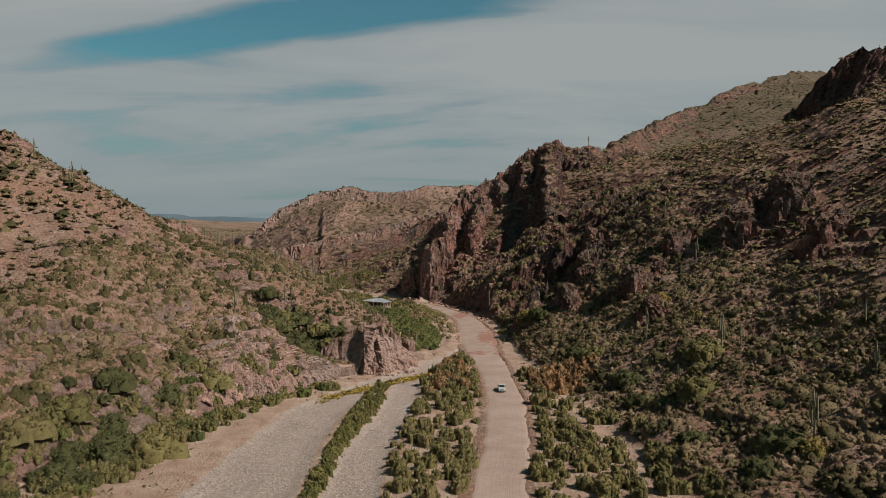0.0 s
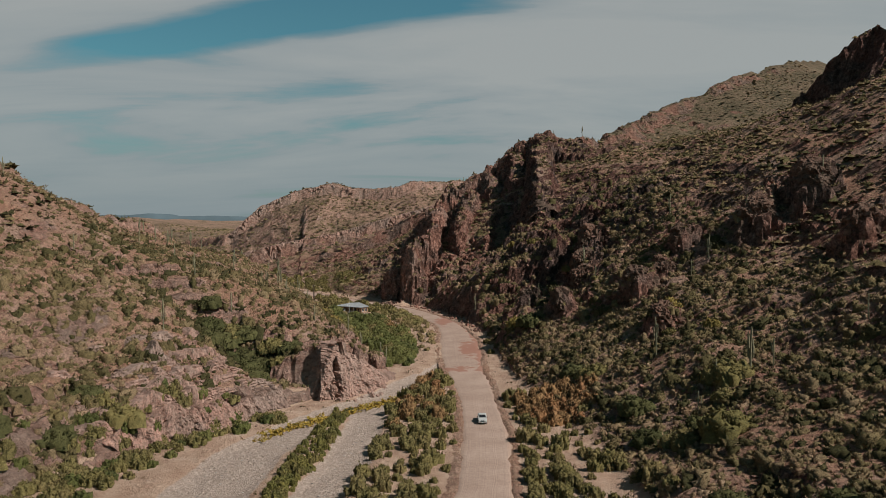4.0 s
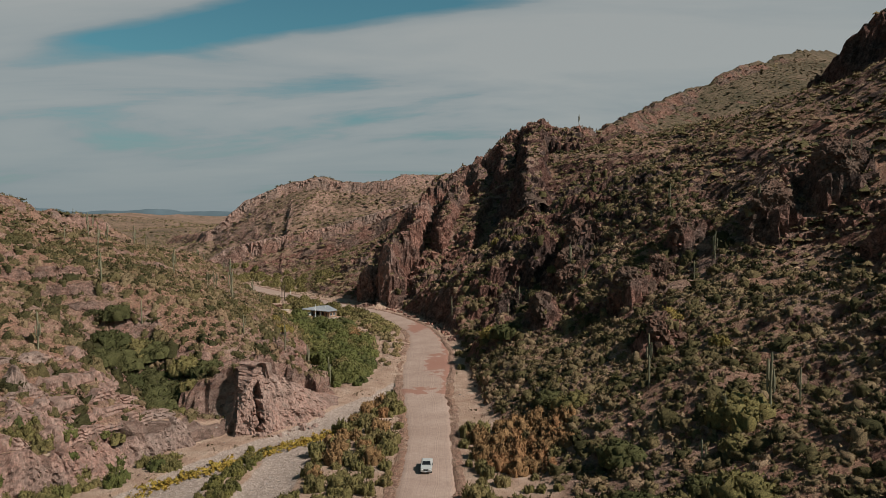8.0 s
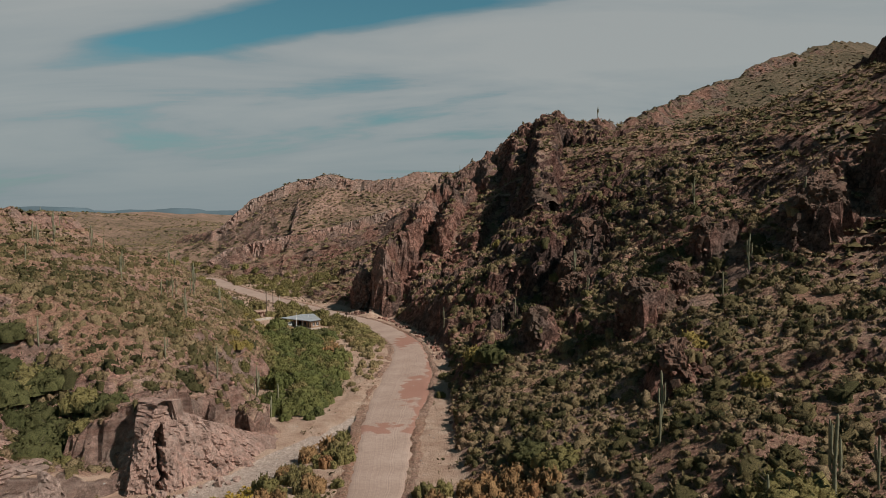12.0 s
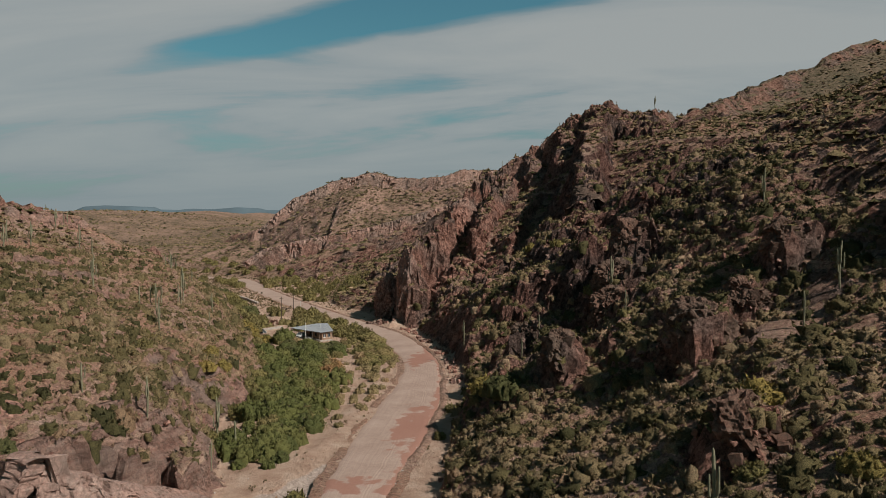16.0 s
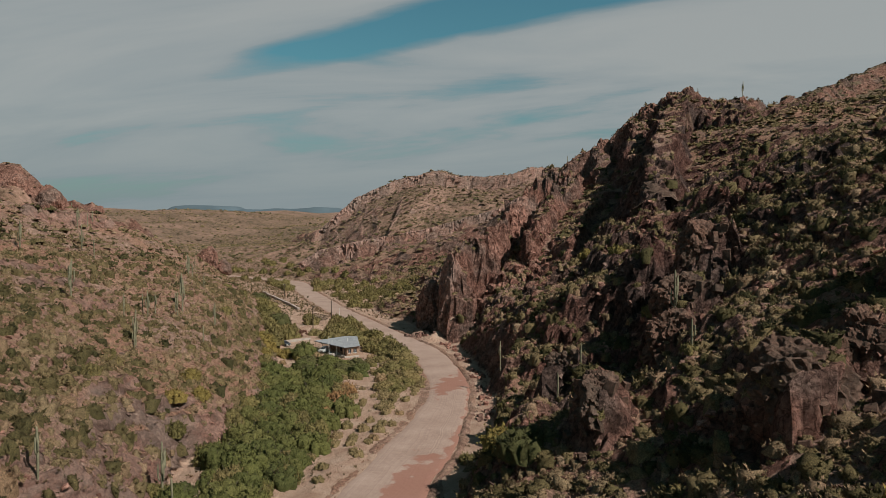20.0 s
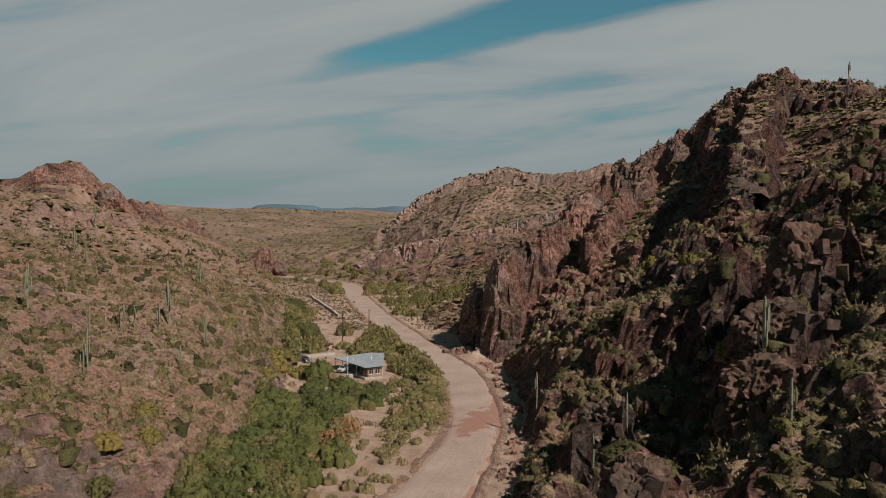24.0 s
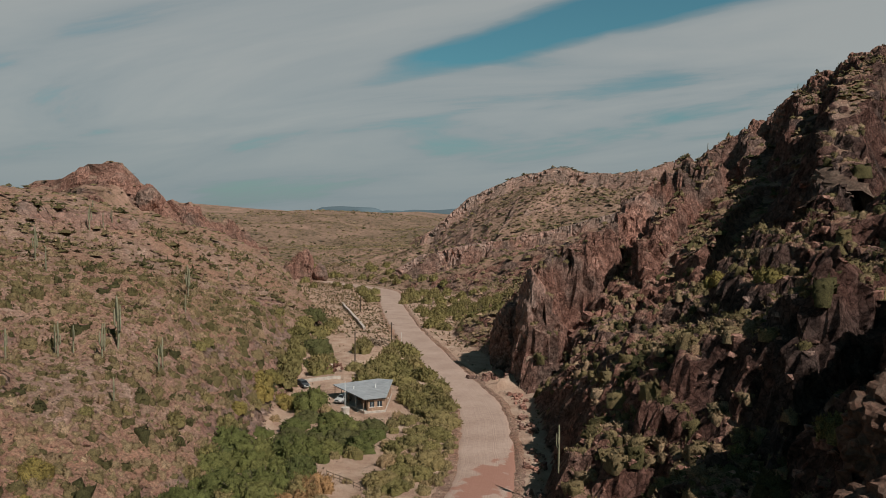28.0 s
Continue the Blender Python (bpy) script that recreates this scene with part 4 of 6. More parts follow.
# ---- stones ----
def part(name, me, parent, label="", m=None):
    ob = new(name, me)
    ob.parent = parent
    if m is not None:
        ob.matrix_basis = m
    if label:
        tagged(ob, label)
    return ob


def hull(g, n=13, flat=1.0):
    """An angular stone: the hull of a few points thrown in a rounded box."""
    bm = bmesh.new()
    for i in range(n):
        v = Vector((g.uniform(-1, 1), g.uniform(-1, 1), g.uniform(-1, 1)))
        v = v * (0.5 / max(abs(v.x) ** 3 + abs(v.y) ** 3 + abs(v.z) ** 3, 1e-3) ** (1 / 3)) * g.uniform(0.82, 1.05)
        bm.verts.new((v.x, v.y, v.z * flat))
    r = bmesh.ops.convex_hull(bm, input=bm.verts[:])
    junk = list({e for e in r["geom_interior"] + r["geom_unused"] if isinstance(e, bmesh.types.BMVert)})
    bmesh.ops.delete(bm, geom=junk, context="VERTS")
    bmesh.ops.triangulate(bm, faces=bm.faces[:])
    bmesh.ops.recalc_face_normals(bm, faces=bm.faces[:])
    bm.verts.index_update()
    out = np.array([v.co[:] for v in bm.verts]), np.array([[v.index for v in f.verts] for f in bm.faces])
    bm.free()
    return out


def rubble():
    tm = [hull(random.Random(s), 9, 0.75) for s in range(10)]
    x, y = jitter(-115, 125, 96, 420, 1.6)
    side, sl, dr = grid_at(np.maximum(DL, DR), x, y), grid_at(SLOPE, x, y), grid_at(DR, x, y)
    cl = fbm(x / 15, y / 15, 0 * x, 3, 64)
    crg = smooth(0, 8, dr) * smooth(85, 60, dr) * smooth(215, 270, y)
    keep = (side > 0.5) & (rng.random(len(x)) < 0.14 + 0.25 * smooth(0.1, 0.6, cl) + 0.2 * smooth(0.7, 1.2, sl) + 0.3 * crg) & (trail_gap(x, y) > 1.5)
    x, y, crg = x[keep], y[keep], crg[keep]
    r = 0.22 + (1.2 + 0.8 * crg) * rng.random(len(x)) ** 5 + (0.35 + 0.35 * crg) * rng.random(len(x))
    ob = new("rubble", scatter_mesh("rubble", tm, x, y, r, rng.random(len(x)), ROCK, 0.0))
    tagged(ob, "broken brown-red stones lying on the canyon slopes", "stones", kind="stuff")
    # cobbles of the wash and the road's edges
    x, y = jitter(-70, 45, 96, 262, 1.15)
    w = grid_at(WASH, x, y)
    rdd = grid_at(RD, x, y)
    side = grid_at(np.maximum(DL, DR), x, y)
    edge = (rdd > 4.9) & (rdd < 6.6)
    keep = (side < 1) & (((w > 0.35) & (rng.random(len(x)) < 0.34)) | (edge & (rng.random(len(x)) < 0.6)) | ((rdd > 6) & (rng.random(len(x)) < 0.06)))
    x, y = x[keep], y[keep]
    r = 0.12 + 0.4 * rng.random(len(x)) ** 3
    ob = new("cobbles", scatter_mesh("cobbles", tm, x, y, r, rng.random(len(x)), COBBLE, 0.0))
    tagged(ob, "grey and tan cobbles in the dry wash and along the road", "stones", kind="stuff")


# ---- crags ----
def slab(g, flat=1.0):
    """An angular joint block: a box with broken corners."""
    bm = bmesh.new()
    for a in (-0.5, 0.5):
        for b in (-0.5, 0.5):
            for c in (-0.5, 0.5):
                k = g.uniform(0.12, 0.34)
                p = Vector((a * g.uniform(0.82, 1.08), b * g.uniform(0.82, 1.08), c * g.uniform(0.82, 1.08)))
                if g.random() < 0.55:
                    bm.verts.new(p)
                else:
                    bm.verts.new((p.x * (1 - k), p.y, p.z))
                    bm.verts.new((p.x, p.y * (1 - k), p.z * (1 - 0.6 * k)))
    bmesh.ops.convex_hull(bm, input=bm.verts[:])
    bmesh.ops.delete(bm, geom=[v for v in bm.verts if not v.link_faces], context="VERTS")
    bmesh.ops.triangulate(bm, faces=bm.faces[:])
    bmesh.ops.recalc_face_normals(bm, faces=bm.faces[:])
    bm.verts.index_update()
    out = np.array([v.co[:] for v in bm.verts]), np.array([[v.index for v in f.verts] for f in bm.faces])
    bm.free()
    return out


def rock_mass(name, label, group, at, dims, seed, block, pale=0.0, turn=0.0, tilt=(0, 0), fine=4, power=3.0, rough=1.0):
    """One jointed rock mass: a rounded block broken into stepped facets along its joints. at: the middle of its foot."""
    bm = bmesh.new()
    bmesh.ops.create_icosphere(bm, subdivisions=fine, radius=1.0)
    bm.verts.index_update()
    v = np.array([q.co[:] for q in bm.verts])
    f = np.array([[q.index for q in w.verts] for w in bm.faces])
    bm.free()
    n = v.copy()
    g = np.random.default_rng(seed)
    pl = g.normal(size=(34, 3))
    pl /= np.linalg.norm(pl, axis=1)[:, None]
    dot = n @ pl.T
    cut = np.where(dot > 0.25, g.uniform(0.74, 1.0, 34)[None] / np.maximum(dot, 0.25), 9.0).min(1)
    v = v * np.minimum(cut, 1 / ((np.abs(v) ** power).sum(1) ** (1 / power)))[:, None]
    v = v * np.array(dims) / 2
    v[:, :2] *= 1 + 0.3 * np.clip(-2 * v[:, 2:] / dims[2], 0, 1)      # a spreading foot
    o = seed * 13.7
    w = block * 0.5 * fbm(v[:, 0] / block + o, v[:, 1] / block, v[:, 2] / block, 3, seed)
    c1, e1 = cells((v[:, 0] + w) / (2.4 * block) + o, (v[:, 1] - w) / (2.4 * block), v[:, 2] / (3.6 * block), seed)
    c2, e2 = cells((v[:, 0] - w) / block + o, v[:, 1] / block, (v[:, 2] + w) / (1.5 * block), seed + 5)
    c3, e3 = cells(v[:, 0] / (0.5 * block) + o, v[:, 1] / (0.5 * block), v[:, 2] / (0.7 * block), seed + 9)
    push = rough * block * (1.1 * (c1 - 0.5) + 0.75 * (c2 - 0.5) + 0.35 * (c3 - 0.5))
    v = v + n * push[:, None] * np.array([1, 1, 0.7])
    ob = new(name, sheet_mesh(name, v, f, ROCK, {"pale": np.full(len(v), pale)}, False))
    ob.matrix_basis = pose(at[0], at[1], at[2] + dims[2] / 2) @ pose(0, 0, 0, tilt[0], tilt[1], turn)
    return tagged(ob, label, "rock", group)


def cliff(name, label, group, line, high, lean, seed, stepm, block, pale=0.0, top=None, clefts=(), bed=0.0, ragged=0.35, amp=1.0):
    """A standing rock face along a line, seen from the line's right-hand side: jointed columns and beds, leaning back, closed over the top.
    high: heights along the line; top: levels of its upper edge, else it stands on the ground; clefts: place along it, depth, width."""
    pts = np.array(line, float)
    run = np.concatenate([[0], np.cumsum(np.hypot(*np.diff(pts, axis=0).T))])
    n = max(8, int(run[-1] / stepm))
    sv = np.linspace(0, run[-1], n)
    x, y = np.interp(sv, run, pts[:, 0]), np.interp(sv, run, pts[:, 1])
    dx, dy = np.gradient(x), np.gradient(y)
    ln = np.hypot(dx, dy)
    nx, ny = dy / ln, -dx / ln
    hh = np.interp(sv, run, high) * (1 + ragged * fbm(sv / (4 * block) + seed, 0 * sv, 0 * sv, 3, seed)) * np.clip(np.minimum(sv, run[-1] - sv) / (2 * block), 0.25, 1)
    base = np.interp(sv, run, top) - hh if top is not None else ground_z(x, y) - 0.6
    rows = max(6, int(max(high) / stepm))
    vv = np.concatenate([np.linspace(0, 1, rows), [1.02, 1.0, 0.6]])
    back = np.concatenate([np.linspace(0, 1, rows) ** 1.3 * lean, [lean + block, lean + 2.5 * block, lean + 3.5 * block]])
    S, V = np.meshgrid(sv, vv)
    Z = base[None] + V * hh[None]
    w = 0.5 * block * fbm(S / block, Z / block, 0 * S, 3, seed + 3)
    c1, e1 = cells((S + w) / (1.9 * block), 0 * S + seed, Z / (4.5 * block), seed)
    c2, e2 = cells((S - w) / (0.8 * block), 0 * S + seed, Z / (1.7 * block), seed + 1)
    c3, e3 = cells(S / (0.4 * block), 0 * S, Z / (0.5 * block), seed + 2)
    face = np.clip((1.15 - V) * 8, 0.25, 1)
    out = amp * block * (1.1 * (c1 - 0.5) + 0.7 * (c2 - 0.5) + 0.4 * (c3 - 0.5) - 0.5 * smooth(0.45, 0.6, e1)) * face
    if bed:
        fr = Z / bed + 0.3 * fbm(S / 9, Z / 9, 0 * S, 2, seed + 7)
        fr = fr - np.floor(fr)
        out = out + 0.55 * bed * (smooth(0.1, 0.3, fr) - smooth(0.7, 0.95, fr))
    for c, depth, width in clefts:
        out = out - depth * smooth(width, 0.25 * width, np.abs(S + 1.5 * w / block - c * run[-1])) * smooth(1.3, 0.9, V)
    off = out - back[:, None]
    P = np.stack([x[None] + nx[None] * off, y[None] + ny[None] * off, Z + 0.25 * block * (c2 - 0.5) * (V > 0.9)], 2).reshape(-1, 3)
    ob = new(name, sheet_mesh(name, P, grid_faces(n, len(vv)), ROCK, {"pale": np.full(len(P), pale)}, False))
    return tagged(ob, label, "rock", group)


def ledges():
    """Pale bedded rock of the bank above the wash, the outcrop with its cleft, and the cliffs farther up the canyon."""
    foot = [(-60, 156), (-51, 163.6), (-47.2, 170.6), (-41.6, 176.8), (-38, 185.2), (-33.2, 193.2), (-28.2, 199.6)]
    cliff("rock_ledge", "pale pink columnar rock band at the foot of the bank", "pale rock ledges", foot, [1.5, 4.4, 5.2, 5.2, 5.0, 4.6, 3.6], 2.6, 3, 0.26, 0.9, 0.5, amp=0.8)
    for k, (d, h, a, b) in enumerate(((4.0, 1.5, -6, 0), (6.5, 1.2, -2, 3), (9.5, 1.5, -9, 1), (12.5, 1.1, -4, 4), (16, 1.3, -10, 0), (20, 1.0, -6, 6))):
        line = [(x - 0.58 * d + a * 0.2, y + 0.8 * d + b) for x, y in foot]
        cliff("rock_ledge", "pale pink bedded rock ledge above the wash", "pale rock ledges", line, [h * 0.8, 1.3 * h, 1.6 * h, h * 1.6, 1.5 * h, h, 0.5 * h], 0.5, 21 + k, 0.3, 1.0, 0.65, bed=0.6, ragged=0.6, amp=0.35)
    cliff("rock_outcrop", "tall pale pink rock face with a dark cleft beside the wash", "pale rock ledges", [(-37, 211), (-30, 208.2), (-25.5, 205), (-23, 203), (-19.5, 203.5), (-15, 206), (-10.8, 212), (-7.5, 219), (-5.4, 227)], [6, 10, 13, 14, 14, 12.5, 10, 7, 4], 5.8, 7, 0.26, 0.95, 0.65, [6, 9.5, 12.5, 13.3, 13.3, 11.8, 8.8, 5.5, 2.5], clefts=((0.3, 2.4, 0.8), (0.44, 2.8, 0.8), (0.7, 0.8, 0.5)), ragged=0.1, amp=0.7)
    for i, (x, y, z, d, t) in enumerate(((-35, 224, 4.0, (7, 6, 12), 30), (-39, 229, 8.0, (6, 5, 9), 70))):
        rock_mass("rock_outcrop", "reddish upright rock among the bank trees", "pale rock ledges", (x, y, z), d, 40 + i, 1.1, 0.2, t)
    # fins at the gorge mouth
    red = "brick-red fractured rock fin at the gorge mouth"
    rock_mass("rock_fin", red, "gorge fins", (-9, 421, -5), (10, 24, 37), 60, 1.5, 0.15, 8, (3, 2), 5, 3.5, 0.75)
    rock_mass("rock_fin", red, "gorge fins", (-20, 430, -5), (11, 14, 24), 61, 1.5, 0.0, 30, (4, 3), 5, 3.0, 0.75)
    rock_mass("rock_fin", red, "gorge fins", (3, 454, 4), (9, 34, 37), 62, 1.6, 0.15, 0, (6, 0), 5, 3.4, 0.75)
    rock_mass("rock_fin", red, "gorge fins", (19.5, 452, 6), (8, 32, 37), 63, 1.6, 0.15, -6, (8, 0), 5, 3.4, 0.75)
    rock_mass("rock_fin", red, "gorge fins", (8, 500, 22), (15, 40, 32), 64, 1.9, -0.1, -12, (8, 0), 5, 2.6, 0.7)
    for i, (x, y, z, d) in enumerate(((30, 553, 54, (16, 15, 23)), (45, 554, 62, (17, 16, 24)), (57, 545, 66, (15, 16, 27)), (68, 541, 76, (15, 14, 25)), (80, 536, 84, (15, 14, 24)), (44, 524, 46, (12, 14, 22)))):
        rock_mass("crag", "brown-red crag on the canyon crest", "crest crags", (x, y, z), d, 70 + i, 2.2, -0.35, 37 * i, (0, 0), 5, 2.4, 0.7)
    # The wall takes the darkest rock tone, so its colour carries part of the shade.
    wall = "dark brown west-facing canyon wall with its shade in the colour"
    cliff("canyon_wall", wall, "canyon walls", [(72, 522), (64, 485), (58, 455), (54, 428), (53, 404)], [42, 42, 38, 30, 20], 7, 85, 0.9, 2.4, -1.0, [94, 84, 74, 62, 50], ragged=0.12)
    cliff("rock_band", "dark brown rock band under the crest", "rock bands", [(87, 522), (93, 508), (102, 496), (113, 488), (125, 476)], [8, 11, 12, 12, 8], 2, 81, 0.8, 2.2, -0.2, [93, 87, 85, 83, 80])
    # the far mesa: its rim and the pale band half-way down
    cliff("rock_band", "pale weathered rim rock of the far mesa", "rock bands", [(-213, 778), (-198, 782), (-182, 789), (-166, 795), (-138, 803), (-110, 804), (-88, 803)], [7, 12, 14, 15, 15, 12, 6], 2, 82, 1.0, 2.2, 0.7, [34, 48, 62, 71, 82, 87, 82], ragged=0.2)
    cliff("rock_band", "pale pink cliff band on the flank of the far mesa", "rock bands", [(-172, 642), (-158, 651), (-130, 661), (-86, 675), (-30, 693), (10, 705)], [9, 15, 16, 16, 16, 12], 3, 83, 0.9, 2.2, 0.5, [10, 20, 27, 35, 51, 62], ragged=0.3)
    knob = "red-brown craggy knob on the far ridge"
    for i, (x, y, z, d, ti) in enumerate(((-372, 592, 42, (34, 26, 40), (0, 8)), (-350, 601, 24, (38, 26, 48), (0, 16)), (-328, 616, 12, (34, 24, 44), (0, 20)), (-400, 588, 44, (24, 18, 38), (0, 0)), (-247, 645, -3, (20, 12, 26), (0, 0)), (-238, 650, -3, (12, 10, 17), (0, 0)))):
        rock_mass("rock_outcrop", knob, "far knobs", (x, y, z), d, 90 + i, 3.0 if d[0] > 22 else 1.8, -0.3, -25, ti, 5, 2.8, 0.5)


def crag(root, cx, cy, w, d, turn, seed, pale, n, lo, hi):
    """Angular blocks broken from one rock mass, lying on the ground of an oval; each is a part."""
    g = np.random.default_rng(seed)
    forms = []
    for i in range(8):
        v, f = slab(random.Random(seed * 9 + i))
        forms.append(sheet_mesh("rock_block", v, f, ROCK, {"pale": np.full(len(v), pale)}, False))
    z0 = float(ground_z(np.array([cx]), np.array([cy]))[0])
    root.matrix_basis = pose(cx, cy, z0)
    c, s = math.cos(radians(turn)), math.sin(radians(turn))
    for i in range(n):
        r, a = math.sqrt(g.random()), g.uniform(0, 6.283)
        u, v = r * math.cos(a) * w / 2, r * math.sin(a) * d / 2
        x, y = u * c - v * s, u * s + v * c
        z = float(ground_z(np.array([cx + x]), np.array([cy + y]))[0]) - z0
        b = lo + (hi - lo) * g.random() ** 1.6
        m = Matrix.Translation((x, y, z + 0.12 * b)) @ Euler((g.uniform(-0.4, 0.4), g.uniform(-0.4, 0.4), g.uniform(0, 6.28))).to_matrix().to_4x4() @ Matrix.Diagonal((b, b * g.uniform(0.6, 1.0), b * g.uniform(0.7, 1.5), 1))
        part("rock_block", forms[i % 8], root, "", m)


def join(*pieces):
    vs, fs, o = [], [], 0
    for v, f in pieces:
        vs.append(v)
        fs.append(f + o)
        o += len(v)
    return np.vstack(vs), np.vstack(fs)


def outcrops():
    for i, (x, y, w, d, h, a) in enumerate(OUTCROPS):
        z = float(ground_z(np.array([x]), np.array([y]))[0])
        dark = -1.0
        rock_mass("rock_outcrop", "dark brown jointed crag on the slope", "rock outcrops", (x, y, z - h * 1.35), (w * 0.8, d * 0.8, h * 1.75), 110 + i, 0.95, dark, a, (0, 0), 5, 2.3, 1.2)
        ob = new("rock_outcrop")
        crag(ob, x, y, w * 1.25, d * 1.3, a, 11 + i, dark, 44, 0.4, 1.7)
        tagged(ob, "dark brown broken blocks round the crag on the slope", "rock", "rock outcrops")
    for i, (x, y, w, d, a, lo, hi) in enumerate(((-14, 207, 18, 3, 45, 0.3, 1.2), (-40, 178, 24, 4, 35, 0.3, 1.1))):
        ob = new("fallen_rocks")
        crag(ob, x, y, w, d, a, 31 + i, 0.85, 30, lo, hi)
        tagged(ob, "pale pinkish blocks fallen from the ledge onto the wash", "rock", "pale rock ledges")
    for i, (x, y, w, d, a, lo, hi) in enumerate(((21, 316, 16, 4, 95, 0.3, 1.3), (18.5, 334, 16, 4, 100, 0.3, 1.4), (12.5, 353, 16, 4, 112, 0.3, 1.4), (5, 373, 16, 4, 118, 0.3, 1.4), (-4, 393, 16, 4, 118, 0.3, 1.5), (-18, 412, 14, 6, 12, 0.6, 2.2), (4, 424, 14, 9, 5, 0.8, 2.5), (18, 430, 16, 10, 0, 0.8, 2.6))):
        ob = new("fallen_rocks")
        crag(ob, x, y, w, d, a, 51 + i, 0.0, 24, lo, hi)
        tagged(ob, "reddish rock blocks at the foot of the cliffs", "rock", "reddish crags")


def box(sx, sy, sz, x=0, y=0, z=0):
    v = np.array([(a * sx / 2 + x, b * sy / 2 + y, c * sz + z) for c in (0, 1) for a, b in ((-1, -1), (1, -1), (1, 1), (-1, 1))], float)
    return v, np.array([(3, 2, 1, 0), (4, 5, 6, 7), (0, 1, 5, 4), (1, 2, 6, 5), (2, 3, 7, 6), (3, 0, 4, 7)])


COBBLE = make_plain("cobble_stone", (0.36, 0.31, 0.275), 0.85, 0.5, 1.1)
rubble()


def tube(pts, radii, sides, mat, ribs=0, cap=True):
    """A tapered tube along pts, ribbed if asked, with a rounded end."""
    pts = np.array(pts, float)
    d = np.gradient(pts, axis=0)
    d /= np.linalg.norm(d, axis=1)[:, None]
    ref = np.array([0.0, 1.0, 0.0])
    a = np.cross(d, ref)
    a /= np.linalg.norm(a, axis=1)[:, None] + 1e-9
    b = np.cross(a, d)
    th = np.linspace(0, 2 * np.pi, sides, endpoint=False)
    rr = np.array(radii)[:, None] * (1 + (0.09 * np.cos(th * ribs) if ribs else 0 * th))[None]
    v = pts[:, None] + rr[..., None] * (np.cos(th)[None, :, None] * a[:, None] + np.sin(th)[None, :, None] * b[:, None])
    n = len(pts)
    f = [(i * sides + j, i * sides + (j + 1) % sides, (i + 1) * sides + (j + 1) % sides, (i + 1) * sides + j) for i in range(n - 1) for j in range(sides)]
    return v.reshape(-1, 3), np.array(f)


def saguaro(height, arms, seed):
    """Ribbed column with upturned arms; base at the origin."""
    g = random.Random(seed)
    root = new("saguaro")
    r = 0.014 * height + 0.055
    zs = np.array([-0.4, 0, 0.15, 0.4, 0.7, 0.9, 0.96, 0.99, 1.0]) * height
    zs[0] = -0.6
    k = [0.75, 0.8, 0.95, 1.05, 1.0, 0.92, 0.72, 0.42, 0.05]
    part("trunk", sheet_mesh("trunk", *tube([(0.02 * height * math.sin(z / 2), 0, z) for z in zs], [r * q for q in k], 24, CACTUS, 12), CACTUS), root)
    for i in range(arms):
        a = g.uniform(0, 6.28)
        z0, up, out = height * g.uniform(0.34, 0.55), height * g.uniform(0.2, 0.38), r * g.uniform(2.6, 3.6)
        ca, sa = math.cos(a), math.sin(a)
        path = [(0.6 * r, z0), (out * 0.55, z0 - 0.02 * height), (out * 0.9, z0 + 0.02 * height), (out, z0 + 0.09 * height), (out, z0 + up * 0.7), (out * 0.98, z0 + up * 0.95), (out * 0.98, z0 + up)]
        part("arm", sheet_mesh("arm", *tube([(ca * d, sa * d, z) for d, z in path], [r * q for q in (0.5, 0.62, 0.68, 0.7, 0.66, 0.5, 0.05)], 16, CACTUS, 8), CACTUS), root)
    return root


def put_all(proto, places, label, category, group, scale=(0.85, 1.15), sink=0.7):
    """Copies of the first forms at the places; the first forms stand on the first places."""
    for i, (x, y) in enumerate(places):
        z = float(ground_z(np.array([x]), np.array([y]))[0]) - sink * min(1.0, float(grid_at(SLOPE, np.array([x]), np.array([y]))[0]))
        m = Matrix.Translation((x, y, z)) @ pose(0, 0, 0, 0, 0, random.uniform(0, 360))
        p = proto[i % len(proto)]
        if i < len(proto):
            p.matrix_basis, ob = m, p
        else:
            ob = copy_thing(p, m)
        s = random.uniform(*scale)
        ob.scale = (s, s, s)
        tagged(ob, label, category, group)


SAG = [(61, 115), (91, 151), (92, 172), (81, 131), (71, 178), (61, 171), (68, 171), (73, 172), (55, 190), (58, 200), (55, 164), (81, 240), (89, 247), (101, 248), (122, 244), (90, 286), (59, 268), (43, 289), (58, 283), (22, 334), (39, 287),
       (-63, 316), (-63, 319), (-60, 323), (-60, 326), (-53, 330), (-46, 313), (-50, 294), (-49, 292), (-114, 417), (-19, 258), (-20, 235), (-65, 317), (-58, 321), (-71, 354), (-52, 328), (-71, 300), (-62, 306), (-96, 338), (-101, 339), (-145, 397), (-143, 392), (-143, 387), (-63, 233), (-85, 277), (-96, 300), (-29, 232), (-12, 250),
       (-101, 317), (-106, 314), (-51, 227), (-59, 199), (-9, 234), (-105, 296), (-140, 242), (-126, 240), (-94, 227), (93, 556), (60, 556), (26, 556), (118, 574), (140, 600), (105, 560), (-134, 262), (-146, 280), (-155, 398), (-88, 372), (-84, 368)]
put_all([saguaro(8.8, 6, 1), saguaro(6.4, 2, 2), saguaro(5.2, 0, 3), saguaro(7.0, 3, 4), saguaro(4.6, 1, 5), saguaro(5.6, 0, 6)], SAG, "tall ribbed green saguaro on the canyon slope", "cactus", "saguaros of the canyon", sink=0.2)


